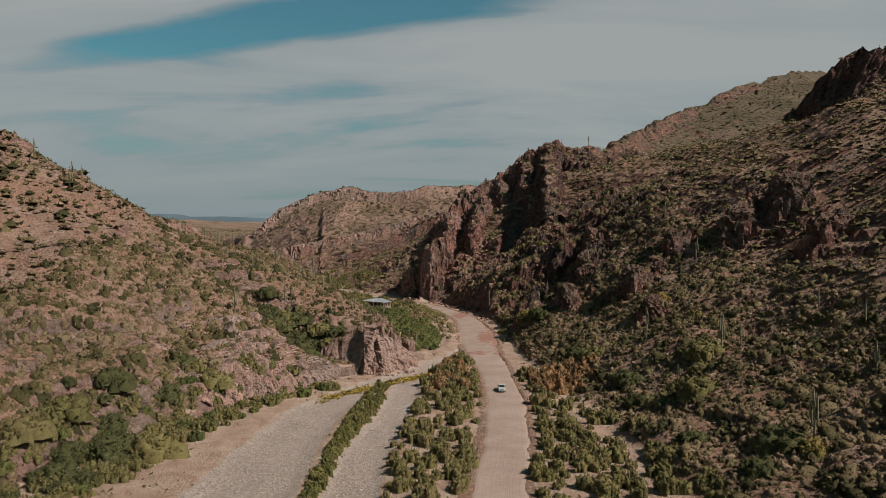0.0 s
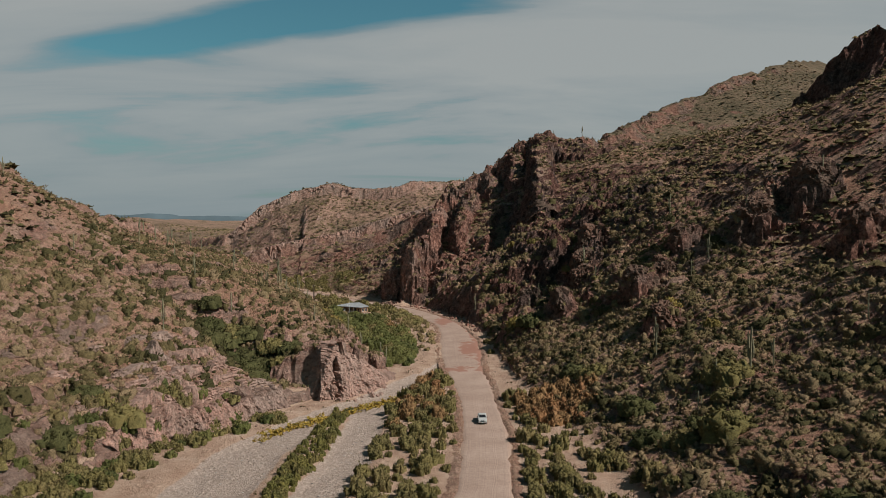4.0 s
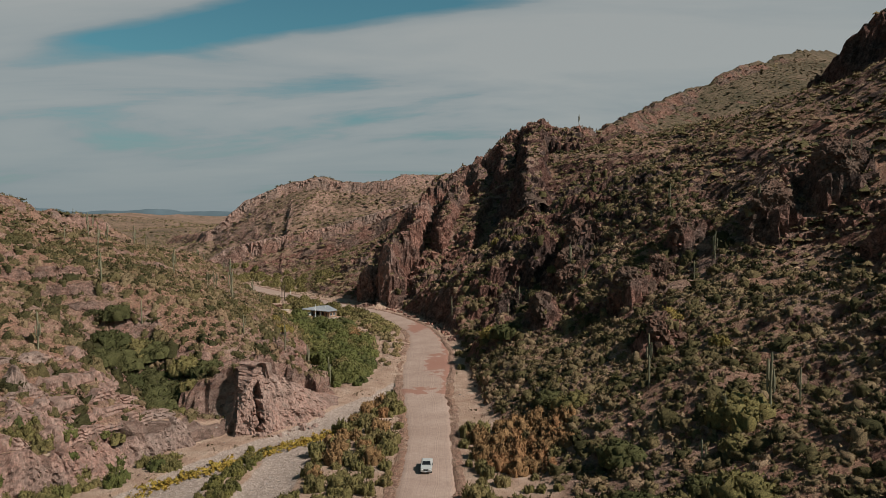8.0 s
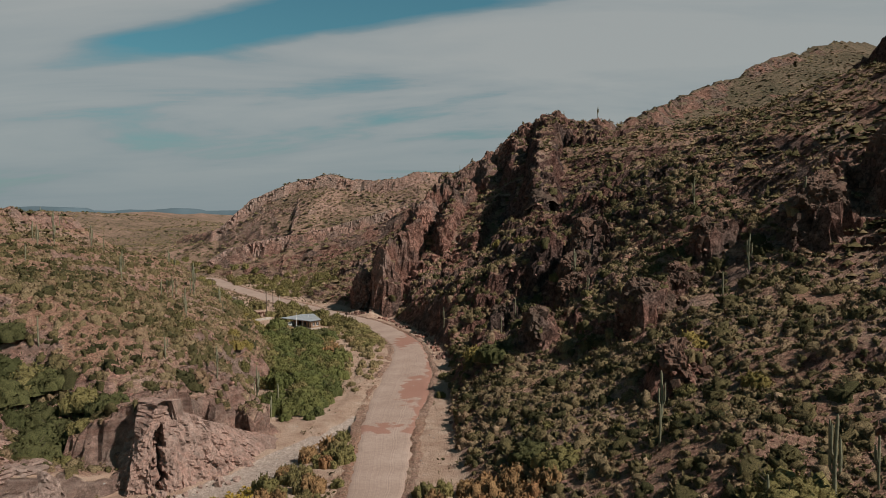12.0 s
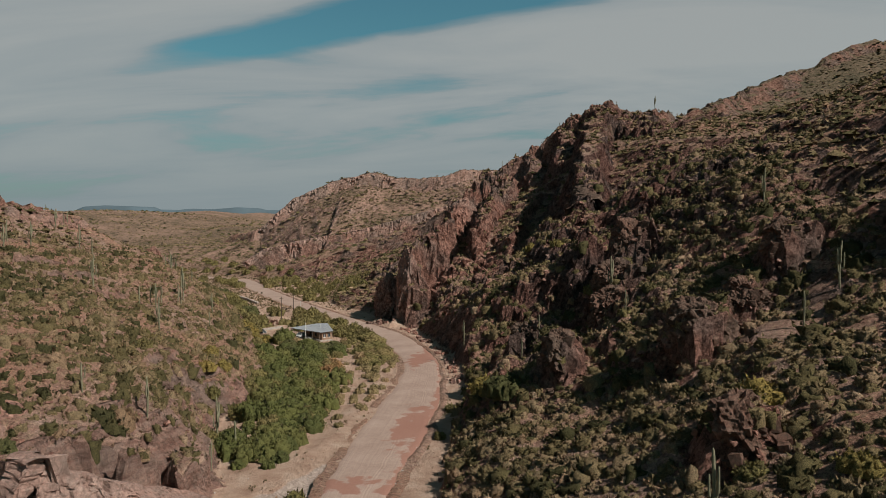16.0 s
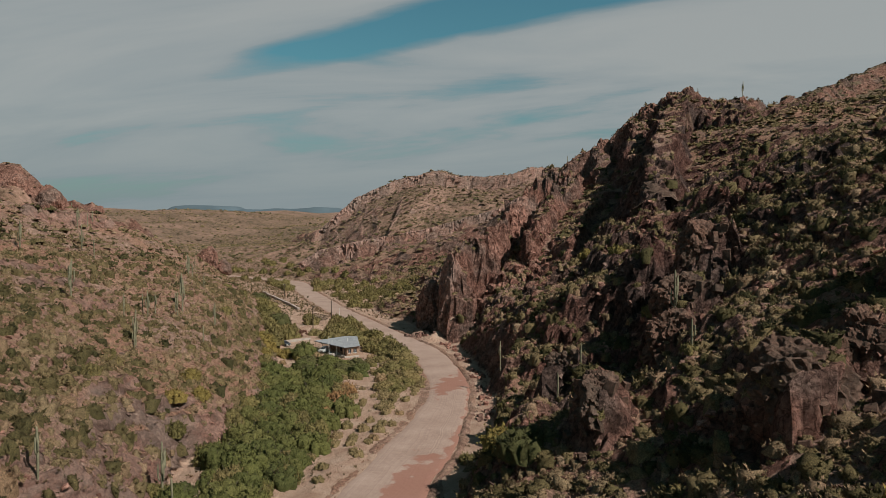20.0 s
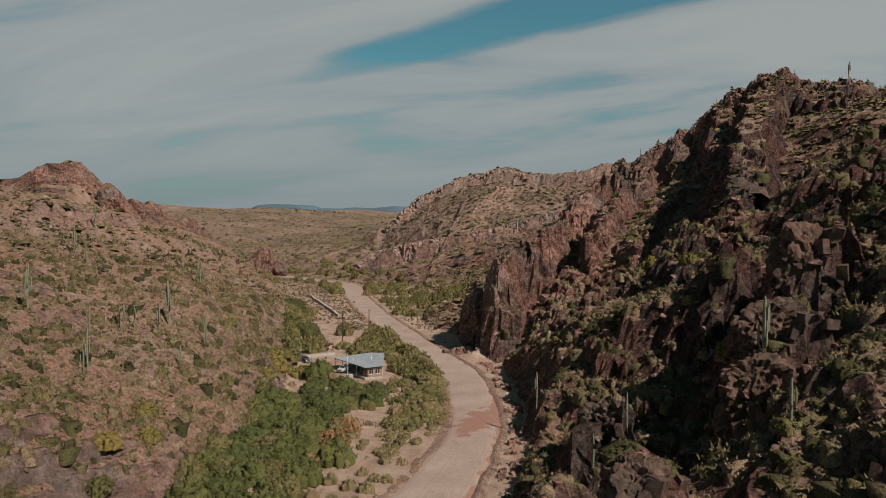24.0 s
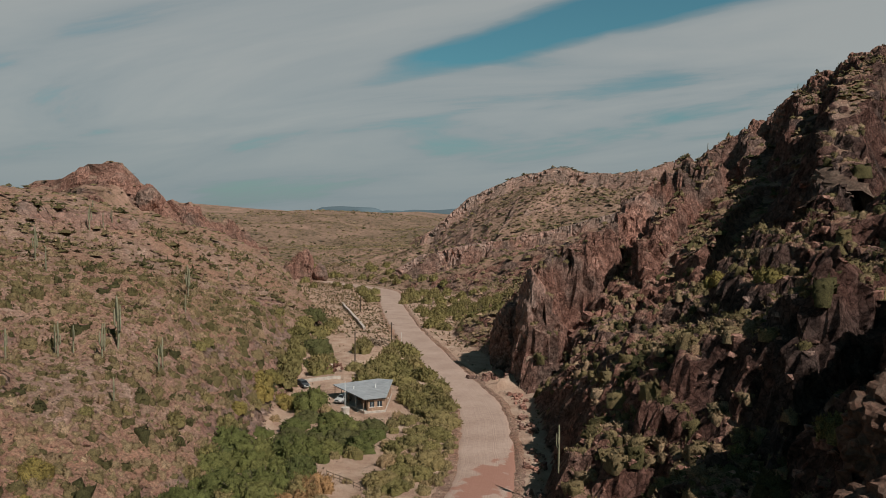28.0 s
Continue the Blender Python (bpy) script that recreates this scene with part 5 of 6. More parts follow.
def clumps(n, leaves, size, seed, flat=1.0):
    """A crown of unit radius: n overlapping lumpy clumps down to the ground, and fine leaf sprays standing out of them."""
    g = np.random.default_rng(seed)
    pieces = []
    for i in range(n):
        r = g.uniform(0.28, 0.46)
        v, f = bush_dome(seed * 31 + i, 2, leaves // n, size / r, 0.85)
        a, e = 2.4 * i + g.uniform(-0.4, 0.4), 0.66 * math.sqrt((i + 0.4) / n) * g.uniform(0.85, 1.1)
        pieces.append((v * np.array([r, r, r * flat]) + np.array([math.cos(a) * e, math.sin(a) * e, 0.05 + 0.55 * (1 - 1.8 * e * e) * g.uniform(0.7, 1.1)]), f))
    return join(*pieces)


def tree(height, spread, n, seed, mat, size=0.2, kind="desert_tree"):
    root = new(kind)
    g = random.Random(seed)
    limbs = [tube([(0, 0, -0.4), (0.05 * height, 0, 0.18 * height), (0.02 * height, 0.04 * height, 0.4 * height)], [0.035 * height, 0.028 * height, 0.016 * height], 7, BARK)]
    for i in range(5):
        a = i * 1.256 + g.uniform(-0.4, 0.4)
        e = spread * 0.6
        limbs.append(tube([(0.03 * height, 0, 0.12 * height), (math.cos(a) * e * 0.5, math.sin(a) * e * 0.5, 0.38 * height), (math.cos(a) * e, math.sin(a) * e, 0.68 * height)], [0.02 * height, 0.014 * height, 0.005 * height], 6, BARK))
    part("trunk", sheet_mesh("trunk", *join(*limbs), BARK), root)
    v, f = clumps(17, min(n, 800), size, seed, 1.1)
    v = v * np.array([spread, spread, 0.8 * height])
    part("crown", sheet_mesh("crown", v, f, mat, {"tone": np.full(len(v), 0.1)}, True), root)
    return root


def in_area(n, x0, x1, y0, y1, test, gap):
    out = []
    for _ in range(n * 40):
        x, y = random.uniform(x0, x1), random.uniform(y0, y1)
        if test(x, y) and all((x - a) ** 2 + (y - b) ** 2 > gap * gap for a, b in out):
            out.append((x, y))
            if len(out) == n:
                break
    return out


def lx(y):
    return float(np.interp(y, LEFT_Y, LEFT_X))


def roadx(y):
    i = int(np.argmin(np.abs(ROAD_LINE[:, 1] - y)))
    return float(ROAD_LINE[i, 0])




def in_yard(x, y):
    """True on the house plot and the open yard behind it."""
    a, b = x + 31, y - 366
    r, f = 0.909 * a + 0.416 * b, -0.416 * a + 0.909 * b
    d = min(math.hypot(x - a2, y - b2) for a2, b2 in DRIVE)
    return (-11 < r < 9 and -5 < f < 23) or (-16 < r < -5 and 18 <= f < 70) or d < 4.5 or (-48 < x < -16 and 337 < y < 362) or math.hypot(x + 53, y - 361) < 9


DRIVE = [(-24, 371), (-20, 362), (-17, 353), (-15, 345), (-13, 336), (-15, 328), (-9, 322), (-3, 318)]


outcrops()
ledges()
EDGE_Y, EDGE_X = [235, 245, 256, 281, 300, 324, 348, 367, 385], [-4, -1, -1, -3, -5, -11, -20, -26, -44]
thicket = in_area(120, -75, 8, 243, 372, lambda x, y: lx(y) + 1 < x < float(np.interp(y, EDGE_Y, EDGE_X)) - 1.5 and not in_yard(x, y), 3.2)
put_all([tree(4.0, 3.0, 1350, s, GREEN, 0.1, "mesquite_tree") for s in (1, 2, 3, 4, 5)], thicket, "dense bright-green mesquite tree in the wash thicket", "tree", "mesquite thicket", (0.45, 1.55))
front = [(-28, 342), (-23, 340), (-19.5, 345), (-25, 348), (-20.5, 351.5), (-30, 349), (-33, 343), (-37, 349), (-41, 343), (-38, 355), (-27, 355), (-32, 356), (-23.5, 356.5)]
put_all([tree(3.3, 4.0, 2200, s, DARKGREEN if s == 7 else GREEN, 0.085, "mesquite_tree") for s in (7, 8, 9)], front, "dense green tree in front of the house", "tree", "trees before the house", (0.8, 1.15))
strip = [(-57, 405), (-51, 404), (-53, 411), (-46, 402), (-41, 400), (-44, 394), (-36, 396), (-33, 391), (-29, 388), (-26, 392), (-23, 383), (-25, 379), (-19, 378), (-16, 371), (-20, 373), (-12, 366), (-13.5, 359), (-9, 357), (-11, 352), (-7, 350), (-4, 343), (-8, 342), (-6, 336), (-2.5, 337), (-3, 330), (-7, 331), (-48, 410), (-39, 404)]
put_all([tree(3.2, 3.5, 1300, s, OLIVE, 0.1) for s in (24, 25, 26)], strip, "olive-green desert tree between the house and the road", "tree", "trees of the strip", (0.7, 1.25))
bankt = [(-86, 420), (-107, 466), (-62, 379), (-75, 400), (-95, 440), (-82, 411), (-70, 392), (-101, 452), (-90, 432), (-66, 386), (-112, 478), (-58, 372), (-104, 460), (-79, 406), (-155, 575), (-162, 585), (-148, 566), (-170, 594), (-158, 590), (-140, 556), (-176, 606)]
put_all([tree(4.4, 3.3, 1000, s, OLIVE, 0.14) for s in (27, 28)], bankt, "grey-olive tree at the foot of the bank", "tree", "bank trees", (0.8, 1.4))
olive = in_area(34, -75, 0, 376, 440, lambda x, y: lx(y) + 6 < x < roadx(y) - 8.5 and not in_yard(x, y), 3.2) + in_area(46, -300, -150, 606, 730, lambda x, y: to_line(np.array([x]), np.array([y]), ROAD_LINE[::2])[0][0] > 9 and math.hypot(x + 247, y - 645) > 14, 5.0) + in_area(60, -150, -40, 480, 640, lambda x, y: roadx(y) + 9 < x < roadx(y) + 60, 5.0)
put_all([tree(4.2, 3.2, 620, s, OLIVE, 0.19) for s in (11, 12, 13)], olive, "olive-green desert tree beside the road", "tree", "trees beside the road")
slope_trees = in_area(24, -110, -20, 262, 420, lambda x, y: lx(y) - 24 < x < lx(y) + 1, 4.0) + in_area(26, 20, 90, 180, 330, lambda x, y: float(np.interp(y, RIGHT_Y, RIGHT_X)) < x < float(np.interp(y, RIGHT_Y, RIGHT_X)) + 50, 6.0)
put_all([tree(2.9, 2.2, 520, s, OLIVE, 0.18) for s in (15, 16, 17)], slope_trees, "small olive-green tree on the lower slope", "tree", "slope trees", (0.5, 1.0))
dark = [(-62, 131), (-57, 135), (-60, 127), (-65, 135), (-54, 130), (-70, 147), (-66, 138), (-55, 167), (-64, 171), (-62, 156), (-56, 151), (-43, 212), (-48, 214), (-38, 219), (-46, 222), (-40, 215), (-35, 213), (-45, 217), (-52, 217), (-50, 222), (-56, 221), (-41, 207), (-37, 208), (-33, 218), (-57, 227), (49, 154), (53, 158), (47, 176), (55, 150), (46, 128), (50, 111), (64, 172), (57, 118), (45, 160), (61, 166), (-52, 208), (40, 206), (44, 200), (36, 262), (-68, 126), (-72, 132), (-95, 440), (-105, 452), (-92, 428), (-112, 470), (-76, 412), (-84, 424), (-71, 403), (-66, 118), (-74, 122), (-60, 128)]
put_all([tree(4.2, 4.0, 1500, s, OLIVE if s == 22 else DARKGREEN, 0.1) for s in (21, 22, 23)], dark, "dark-green rounded desert tree at the foot of the slope", "tree", "dark slope trees", (0.75, 1.5), 1.2)
foot = in_area(42, -88, -40, 96, 152, lambda x, y: lx(y) - 13 < x < lx(y) + 11 and x < -40 - 0.05 * (y - 98), 3.1)
put_all([tree(2.6, 2.3, 1100, s, DARKGREEN if s == 33 else OLIVE, 0.13, 'bushy_tree') for s in (33, 34, 35)], foot, 'rounded green bushy tree on the bank of the wash', 'tree', 'bank bushes', (0.6, 1.3))
mixed = in_area(26, -60, 0, 250, 372, lambda x, y: lx(y) - 2 < x < float(np.interp(y, EDGE_Y, EDGE_X)) - 1 and not in_yard(x, y), 5.0)
put_all([tree(4.2, 2.8, 1200, s, OLIVE, 0.12) for s in (18, 19)], mixed, "olive-green tree among the thicket", "tree", "olive thicket trees", (0.6, 1.25))
gold = [(-52, 357), (-49, 363), (-56, 362), (-53, 366), (-58, 368), (-31, 279), (-31, 287), (50, 359), (42, 366), (70, 259), (69, 221), (73, 203), (-44, 340), (60, 113), (-36, 292), (32, 268)]
put_all([tree(4.0, 3.3, 1300, s, YELLOW, 0.115, "palo_verde") for s in (31, 32)], gold, "yellow-leaved palo verde tree", "tree", "yellow trees", (0.7, 1.1))


# ---- shrubs of the valley floor ----
def shrub(height, spread, n, seed, mat, kind="shrub"):
    """An upright bush: bare stems fanning from the ground, and leafy sprays."""
    root = new(kind)
    g = np.random.default_rng(seed)
    st = []
    for i in range(6):
        a, e = i * 1.05 + g.uniform(-0.3, 0.3), spread * g.uniform(0.3, 0.7)
        st.append(tube([(0, 0, -0.1), (math.cos(a) * e * 0.5, math.sin(a) * e * 0.5, height * 0.4), (math.cos(a) * e, math.sin(a) * e, height * 0.8)], [0.03, 0.02, 0.008], 4, BARK))
    tagged(part("stem", sheet_mesh("stem", *join(*st), BARK), root), kind="stuff")
    v, f = clumps(8, n // 2 + 110, 0.14, seed, 1.3)
    part("foliage", sheet_mesh("foliage", v * np.array([spread, spread, 0.85 * height]), f, mat, {"tone": np.full(len(v), 0.1)}, True), root)
    return root


def c2x(y):
    return float(np.interp(y, [60, 110, 133, 160, 190, 216, 232], [-16, -15, -15, -10.8, -10, -5.5, 1]))


med = in_area(140, -14, 14, 98, 234, lambda x, y: c2x(y) + 4.4 < x and x < roadx(y) - 6.2, 2.0)
mid = in_area(190, -30, 0, 98, 196, lambda x, y: float(np.interp(y, [98, 165, 196], [-23, -21, -18])) < x < c2x(y) - 4.8, 0.95)
verge = in_area(150, 14, 48, 98, 206, lambda x, y: roadx(y) + 6.2 < x < float(np.interp(y, RIGHT_Y, RIGHT_X)) + 1 and (x - 33) ** 2 / 81 + (y - 192) ** 2 / 160 > 1, 1.6)
bank = in_area(190, -78, -28, 98, 190, lambda x, y: lx(y) - 6 < x < lx(y) + 14 and x < -36 + 0.14 * (y - 98), 1.6)
put_all([shrub(2.3, 1.6, 330, s, OLIVE, "creosote_bush") for s in (51, 52, 53, 54)], med + verge, "leafy olive-green shrub on the valley floor", "shrub", "valley shrubs", (0.5, 1.5))
put_all([shrub(1.5, 1.0, 170, s, LIME, "seepwillow") for s in (55, 56, 57)], mid, "bright-green low shrub at the edge of the wash", "shrub", "wash shrubs", (0.5, 1.25))
put_all([shrub(2.0, 1.7, 330, s, GREEN if s == 58 else OLIVE, "bank_shrub") for s in (58, 59, 60)], bank, "dense green shrub on the bank of the wash", "shrub", "bank shrubs", (0.6, 1.35))
rust = in_area(38, 22, 46, 178, 206, lambda x, y: (x - 33) ** 2 / 81 + (y - 192) ** 2 / 160 < 1, 1.9) + in_area(16, -8, 12, 180, 232, lambda x, y: c2x(y) + 4 < x < roadx(y) - 6.5, 2.5) + in_area(12, -20, -6, 300, 335, lambda x, y: x < float(np.interp(y, EDGE_Y, EDGE_X)), 2.0)
put_all([shrub(2.7, 1.9, 330, s, RUST, "rust_shrub") for s in (61, 62)], rust, "rust-brown dry shrub beside the road", "shrub", "rust-coloured shrubs", (0.85, 1.5))
dry = in_area(40, -14, 6, 268, 330, lambda x, y: float(np.interp(y, EDGE_Y, EDGE_X)) - 1 < x < roadx(y) - 8.5, 1.5) + in_area(95, -24, 4, 330, 392, lambda x, y: float(np.interp(y, [330, 348, 367, 392], [-10, -15, -20, -30])) < x < roadx(y) - 7.0 and not (y < 342 and x < -4) and not in_yard(x, y), 1.5)
put_all([shrub(1.5, 1.3, 160, s, BURSAGE, "bursage_bush") for s in (71, 72, 73)], dry, "dull olive and straw scrub bush by the road bend", "shrub", "road bend shrubs", (0.7, 1.3))

plot = [(-16, 349), (-18.5, 357), (-21, 361.5), (-13, 347), (-10.5, 340), (-18, 341), (-20, 337.5), (-23.5, 335), (-28, 334.5), (-33, 337), (-22, 366), (-19, 364), (-12, 343), (-36, 339), (-41, 337), (-14, 352), (-38, 361), (-42, 358), (-45, 353)]
put_all([shrub(2.0, 1.8, 260, s, BURSAGE if s != 75 else OLIVE, "bursage_bush") for s in (74, 75)], plot, "olive and straw scrub bush on the house plot", "shrub", "house plot shrubs", (0.7, 1.25))


def floor_growth():
    """Small herbs and seedlings between the larger shrubs."""
    tm = [leaf_cloud(9, 0.6, 80 + s, lumps=3) for s in range(5)]
    x, y = jitter(-300, 60, 96, 760, 1.6)
    side, w, rdd = grid_at(np.maximum(DL, DR), x, y), grid_at(WASH, x, y), grid_at(RD, x, y)
    cl = fbm(x / 9, y / 9, 0 * x, 3, 65)
    yd = np.array([in_yard(a, b) for a, b in zip(x, y)])
    keep = (side < 1.5) & (w < 0.4) & (rdd > 7.5) & ~yd & (rng.random(len(x)) < np.clip(0.16 + 0.5 * cl, 0, 0.6) + 0.25 * (y > 450))
    x, y = x[keep], y[keep]
    r = 0.2 + 0.5 * rng.random(len(x)) ** 2 + 0.5 * (y > 450)
    ob = new("floor_herbs", scatter_mesh("floor_herbs", tm, x, y, r, np.clip(rng.random(len(x)), 0, 0.99), SHRUB, 0.03))
    tagged(ob, "small dry herbs on the sandy valley floor", "herbs", kind="stuff")


floor_growth()


def yellow_grass():
    """Ribbon of yellow-green herbs along the damp channel."""
    tm = [leaf_cloud(8, 0.7, 90 + s, lumps=3) for s in range(4)]
    t = rng.random(420)
    x = np.interp(t, [0, 0.5, 1], [-31, -17, -3]) + rng.normal(size=420) * 0.8
    y = np.interp(t, [0, 0.5, 1], [176, 192, 208]) + rng.normal(size=420) * 1.2
    ob = new("yellow_herbs", scatter_mesh("yellow_herbs", tm, x, y, 0.3 + 0.6 * rng.random(420), rng.random(420), GOLDEN, 0.02))
    tagged(ob, "ribbon of yellow-green herbs along the wash channel", "herbs", kind="stuff")


yellow_grass()

# ---- the house and its yard ----
HOUSE_O, RV, FV = Vector((-31, 366, 0.7)), Vector((0.909, 0.416, 0)), Vector((-0.416, 0.909, 0))


def yard(r, f, z=0.0):
    return HOUSE_O + r * RV + f * FV + Vector((0, 0, z))


def prism(pts, z0, z1, top=None):
    """A slab over a polygon, with its own height at each upper corner if given."""
    n = len(pts)
    bm = bmesh.new()
    lo = [bm.verts.new((x, y, z0 + (top[i] if top else 0))) for i, (x, y) in enumerate(pts)]
    hi = [bm.verts.new((x, y, z1 + (top[i] if top else 0))) for i, (x, y) in enumerate(pts)]
    bm.faces.new(hi)
    bm.faces.new(lo[::-1])
    for i in range(n):
        j = (i + 1) % n
        bm.faces.new((lo[i], lo[j], hi[j], hi[i]))
    return bm


def bpart(name, bm, mat, parent, label="", m=None, bevel=0.0):
    if bevel:
        bmesh.ops.bevel(bm, geom=bm.edges[:], offset=bevel, segments=2, affect="EDGES", clamp_overlap=True)
    bmesh.ops.recalc_face_normals(bm, faces=bm.faces[:])
    me = bpy.data.meshes.new(name)
    bm.to_mesh(me)
    bm.free()
    me.materials.append(mat)
    return part(name, me, parent, label, m)


def bbox(sx, sy, sz, x=0, y=0, z=0):
    bm = bmesh.new()
    bmesh.ops.create_cube(bm, size=1, matrix=Matrix.Translation((x, y, z + sz / 2)) @ Matrix.Diagonal((sx, sy, sz, 1)))
    return bm


def wall_strip(a, b, h, thick, holes):
    """A wall from a to b with openings (start, end, sill, head) cut through it, as one mesh of blocks."""
    a, b = Vector(a), Vector(b)
    ln = (b - a).length
    cuts = sorted({0.0, ln, *[v for o in holes for v in o[:2]]})
    bm = bmesh.new()
    m = Matrix.Translation((a.x, a.y, 0)) @ Matrix.Rotation(math.atan2(b.y - a.y, b.x - a.x), 4, "Z")
    for s, e in zip(cuts, cuts[1:]):
        hs = [o for o in holes if o[0] <= s + 1e-6 and o[1] >= e - 1e-6]
        spans = [(0, hs[0][2]), (hs[0][3], h)] if hs else [(0, h)]
        for z0, z1 in spans:
            if z1 - z0 > 0.01:
                bmesh.ops.create_cube(bm, size=1, matrix=m @ Matrix.Translation(((s + e) / 2, 0, (z0 + z1) / 2)) @ Matrix.Diagonal((e - s, thick, z1 - z0, 1)))
    return bm, m


WALL = make_plain("house_boards", (0.30, 0.19, 0.13), 0.85, 0.35, 1.3)
ROOFM = make_plain("roof_metal", (0.3, 0.305, 0.312), 0.6, 0.16, 0.6, 0.1)
DARKM = make_plain("dark_paint", (0.035, 0.033, 0.032), 0.5, 0.3, 3.0)
WHITE = make_plain("white_paint", (0.75, 0.73, 0.70), 0.5, 0.12, 2.0)
CONC = make_plain("concrete", (0.42, 0.36, 0.31), 0.9, 0.25, 1.0)
WOODM = make_plain("weathered_wood", (0.20, 0.145, 0.105), 0.9, 0.35, 4.0)
DARKWOOD = make_plain("tarred_pole", (0.07, 0.05, 0.04), 0.9, 0.3, 3.0)
RUSTM = make_plain("rusted_iron", (0.15, 0.075, 0.055), 0.85, 0.4, 3.0)
GLASS = make_plain("window_glass", (0.03, 0.035, 0.04), 0.08, 0.1, 1.0)


def build_house():
    h = tagged(new("house"), "low brown house with pale metal roof and open porch", "house")
    h.matrix_basis = Matrix.Translation(HOUSE_O) @ Matrix.Rotation(math.atan2(RV.y, RV.x), 4, "Z")
    corners = [(0.1, -0.4), (5.0, 1.4), (5.4, 16.8), (1.6, 18.6), (-8.8, 13.0)]
    tops = [0, 0.1, 0.5, 0.35, 0.1]
    roof = bpart("roof", prism(corners, 2.75, 2.95, tops), ROOFM, h, "pale grey sheet-metal roof")
    for i in range(11):        # standing seams from eave to eave
        t = (i + 0.5) / 11
        a = Vector((0.1, -0.4)).lerp(Vector((-8.8, 13.0)), t)
        b = Vector((5.0, 1.4)).lerp(Vector((5.4, 16.8)), t)
        d = b - a
        m = Matrix.Translation((a.x + d.x / 2, a.y + d.y / 2, 2.97 + 0.15 * t + 0.08)) @ Matrix.Rotation(math.atan2(d.y, d.x), 4, "Z") @ Matrix.Rotation(-0.06 - 0.0 * t, 4, "Y")
        bpart("seam", bbox(d.length * 0.97, 0.06, 0.035), ROOFM, roof, "", m)
    bm, m = wall_strip((0.9, 0.5), (4.6, 1.85), 2.75, 0.18, [(0.5, 1.5, 0.9, 2.1), (2.2, 3.3, 0.9, 2.1)])
    front = bpart("front_wall", bm, WALL, h)
    for s, e in ((0.5, 1.5), (2.2, 3.3)):
        w = bpart("window", bbox(e - s, 0.05, 1.2, (s + e) / 2, 0, 0.9), GLASS, h, "dark glass window", m)
        bpart("window_sill", bbox(e - s + 0.2, 0.26, 0.08, (s + e) / 2, 0, 0.82), WHITE, w)
        bpart("mullion", bbox(0.06, 0.09, 1.2, (s + e) / 2, 0, 0.9), WHITE, w)
    bm, m = wall_strip((4.6, 2.0), (4.9, 16.2), 2.85, 0.18, [(2.5, 3.4, 0, 2.05), (6.0, 7.4, 0.9, 2.1)])
    bpart("side_wall", bm, WALL, h)
    bpart("door", bbox(0.88, 0.06, 2.03, 2.95, 0, 0), WOODM, h, "closed plank door", m)
    w = bpart("window", bbox(1.4, 0.05, 1.2, 6.7, 0, 0.9), GLASS, h, "dark glass window", m)
    bpart("window_sill", bbox(1.6, 0.26, 0.08, 6.7, 0, 0.82), WHITE, w)
    bm, m = wall_strip((4.8, 16.35), (-3.4, 14.6), 2.8, 0.18, [])
    bpart("back_wall", bm, WALL, h)
    bm, m = wall_strip((0.8, 0.7), (-3.5, 14.4), 2.75, 0.18, [(1.2, 2.2, 0, 2.05), (3.6, 5.2, 0.9, 2.1), (7.5, 9.5, 0, 2.2)])
    bpart("porch_wall", bm, WALL, h)
    bpart("door", bbox(0.98, 0.06, 2.03, 1.7, 0, 0), DARKM, h, "dark porch door", m)
    bpart("window", bbox(1.6, 0.05, 1.2, 4.4, 0, 0.9), GLASS, h, "dark glass window", m)
    bpart("floor_slab", prism([(0.3, 0.0), (4.8, 1.6), (5.1, 16.5), (1.5, 18.1), (-8.3, 12.8)], -0.5, 0.04), CONC, h, "concrete floor slab")
    for i in range(5):
        a = Vector((0.0, 0.2)).lerp(Vector((-8.2, 12.5)), i / 4)
        bpart("porch_post", bbox(0.14, 0.14, 2.8, a.x, a.y, 0), WHITE if i == 1 else WOODM, h)
    for x, y, z, ln in ((1.8, 9.5, 2.9, 1.1), (-3.2, 8.6, 2.9, 0.7)):
        v = bpart("vent_pipe", bbox(0.16, 0.16, ln, x, y, z), WHITE, h, "white vent pipe on the roof")
        bpart("vent_cap", bbox(0.26, 0.26, 0.07, x, y, z + ln), WHITE, v)
    bpart("mast", bbox(0.12, 0.12, 6.6, -4.4, 2.6, -0.5), WHITE, h, "thin white mast beside the porch")
    bpart("fascia", prism([(0.1, -0.44), (5.0, 1.36), (4.98, 1.42), (0.1, -0.36)], 2.62, 2.75), DARKM, h)


def cylinder(r, h, n=16, r2=None):
    bm = bmesh.new()
    bmesh.ops.create_cone(bm, cap_ends=True, segments=n, radius1=r, radius2=r if r2 is None else r2, depth=h, matrix=Matrix.Translation((0, 0, h / 2)))
    return bm


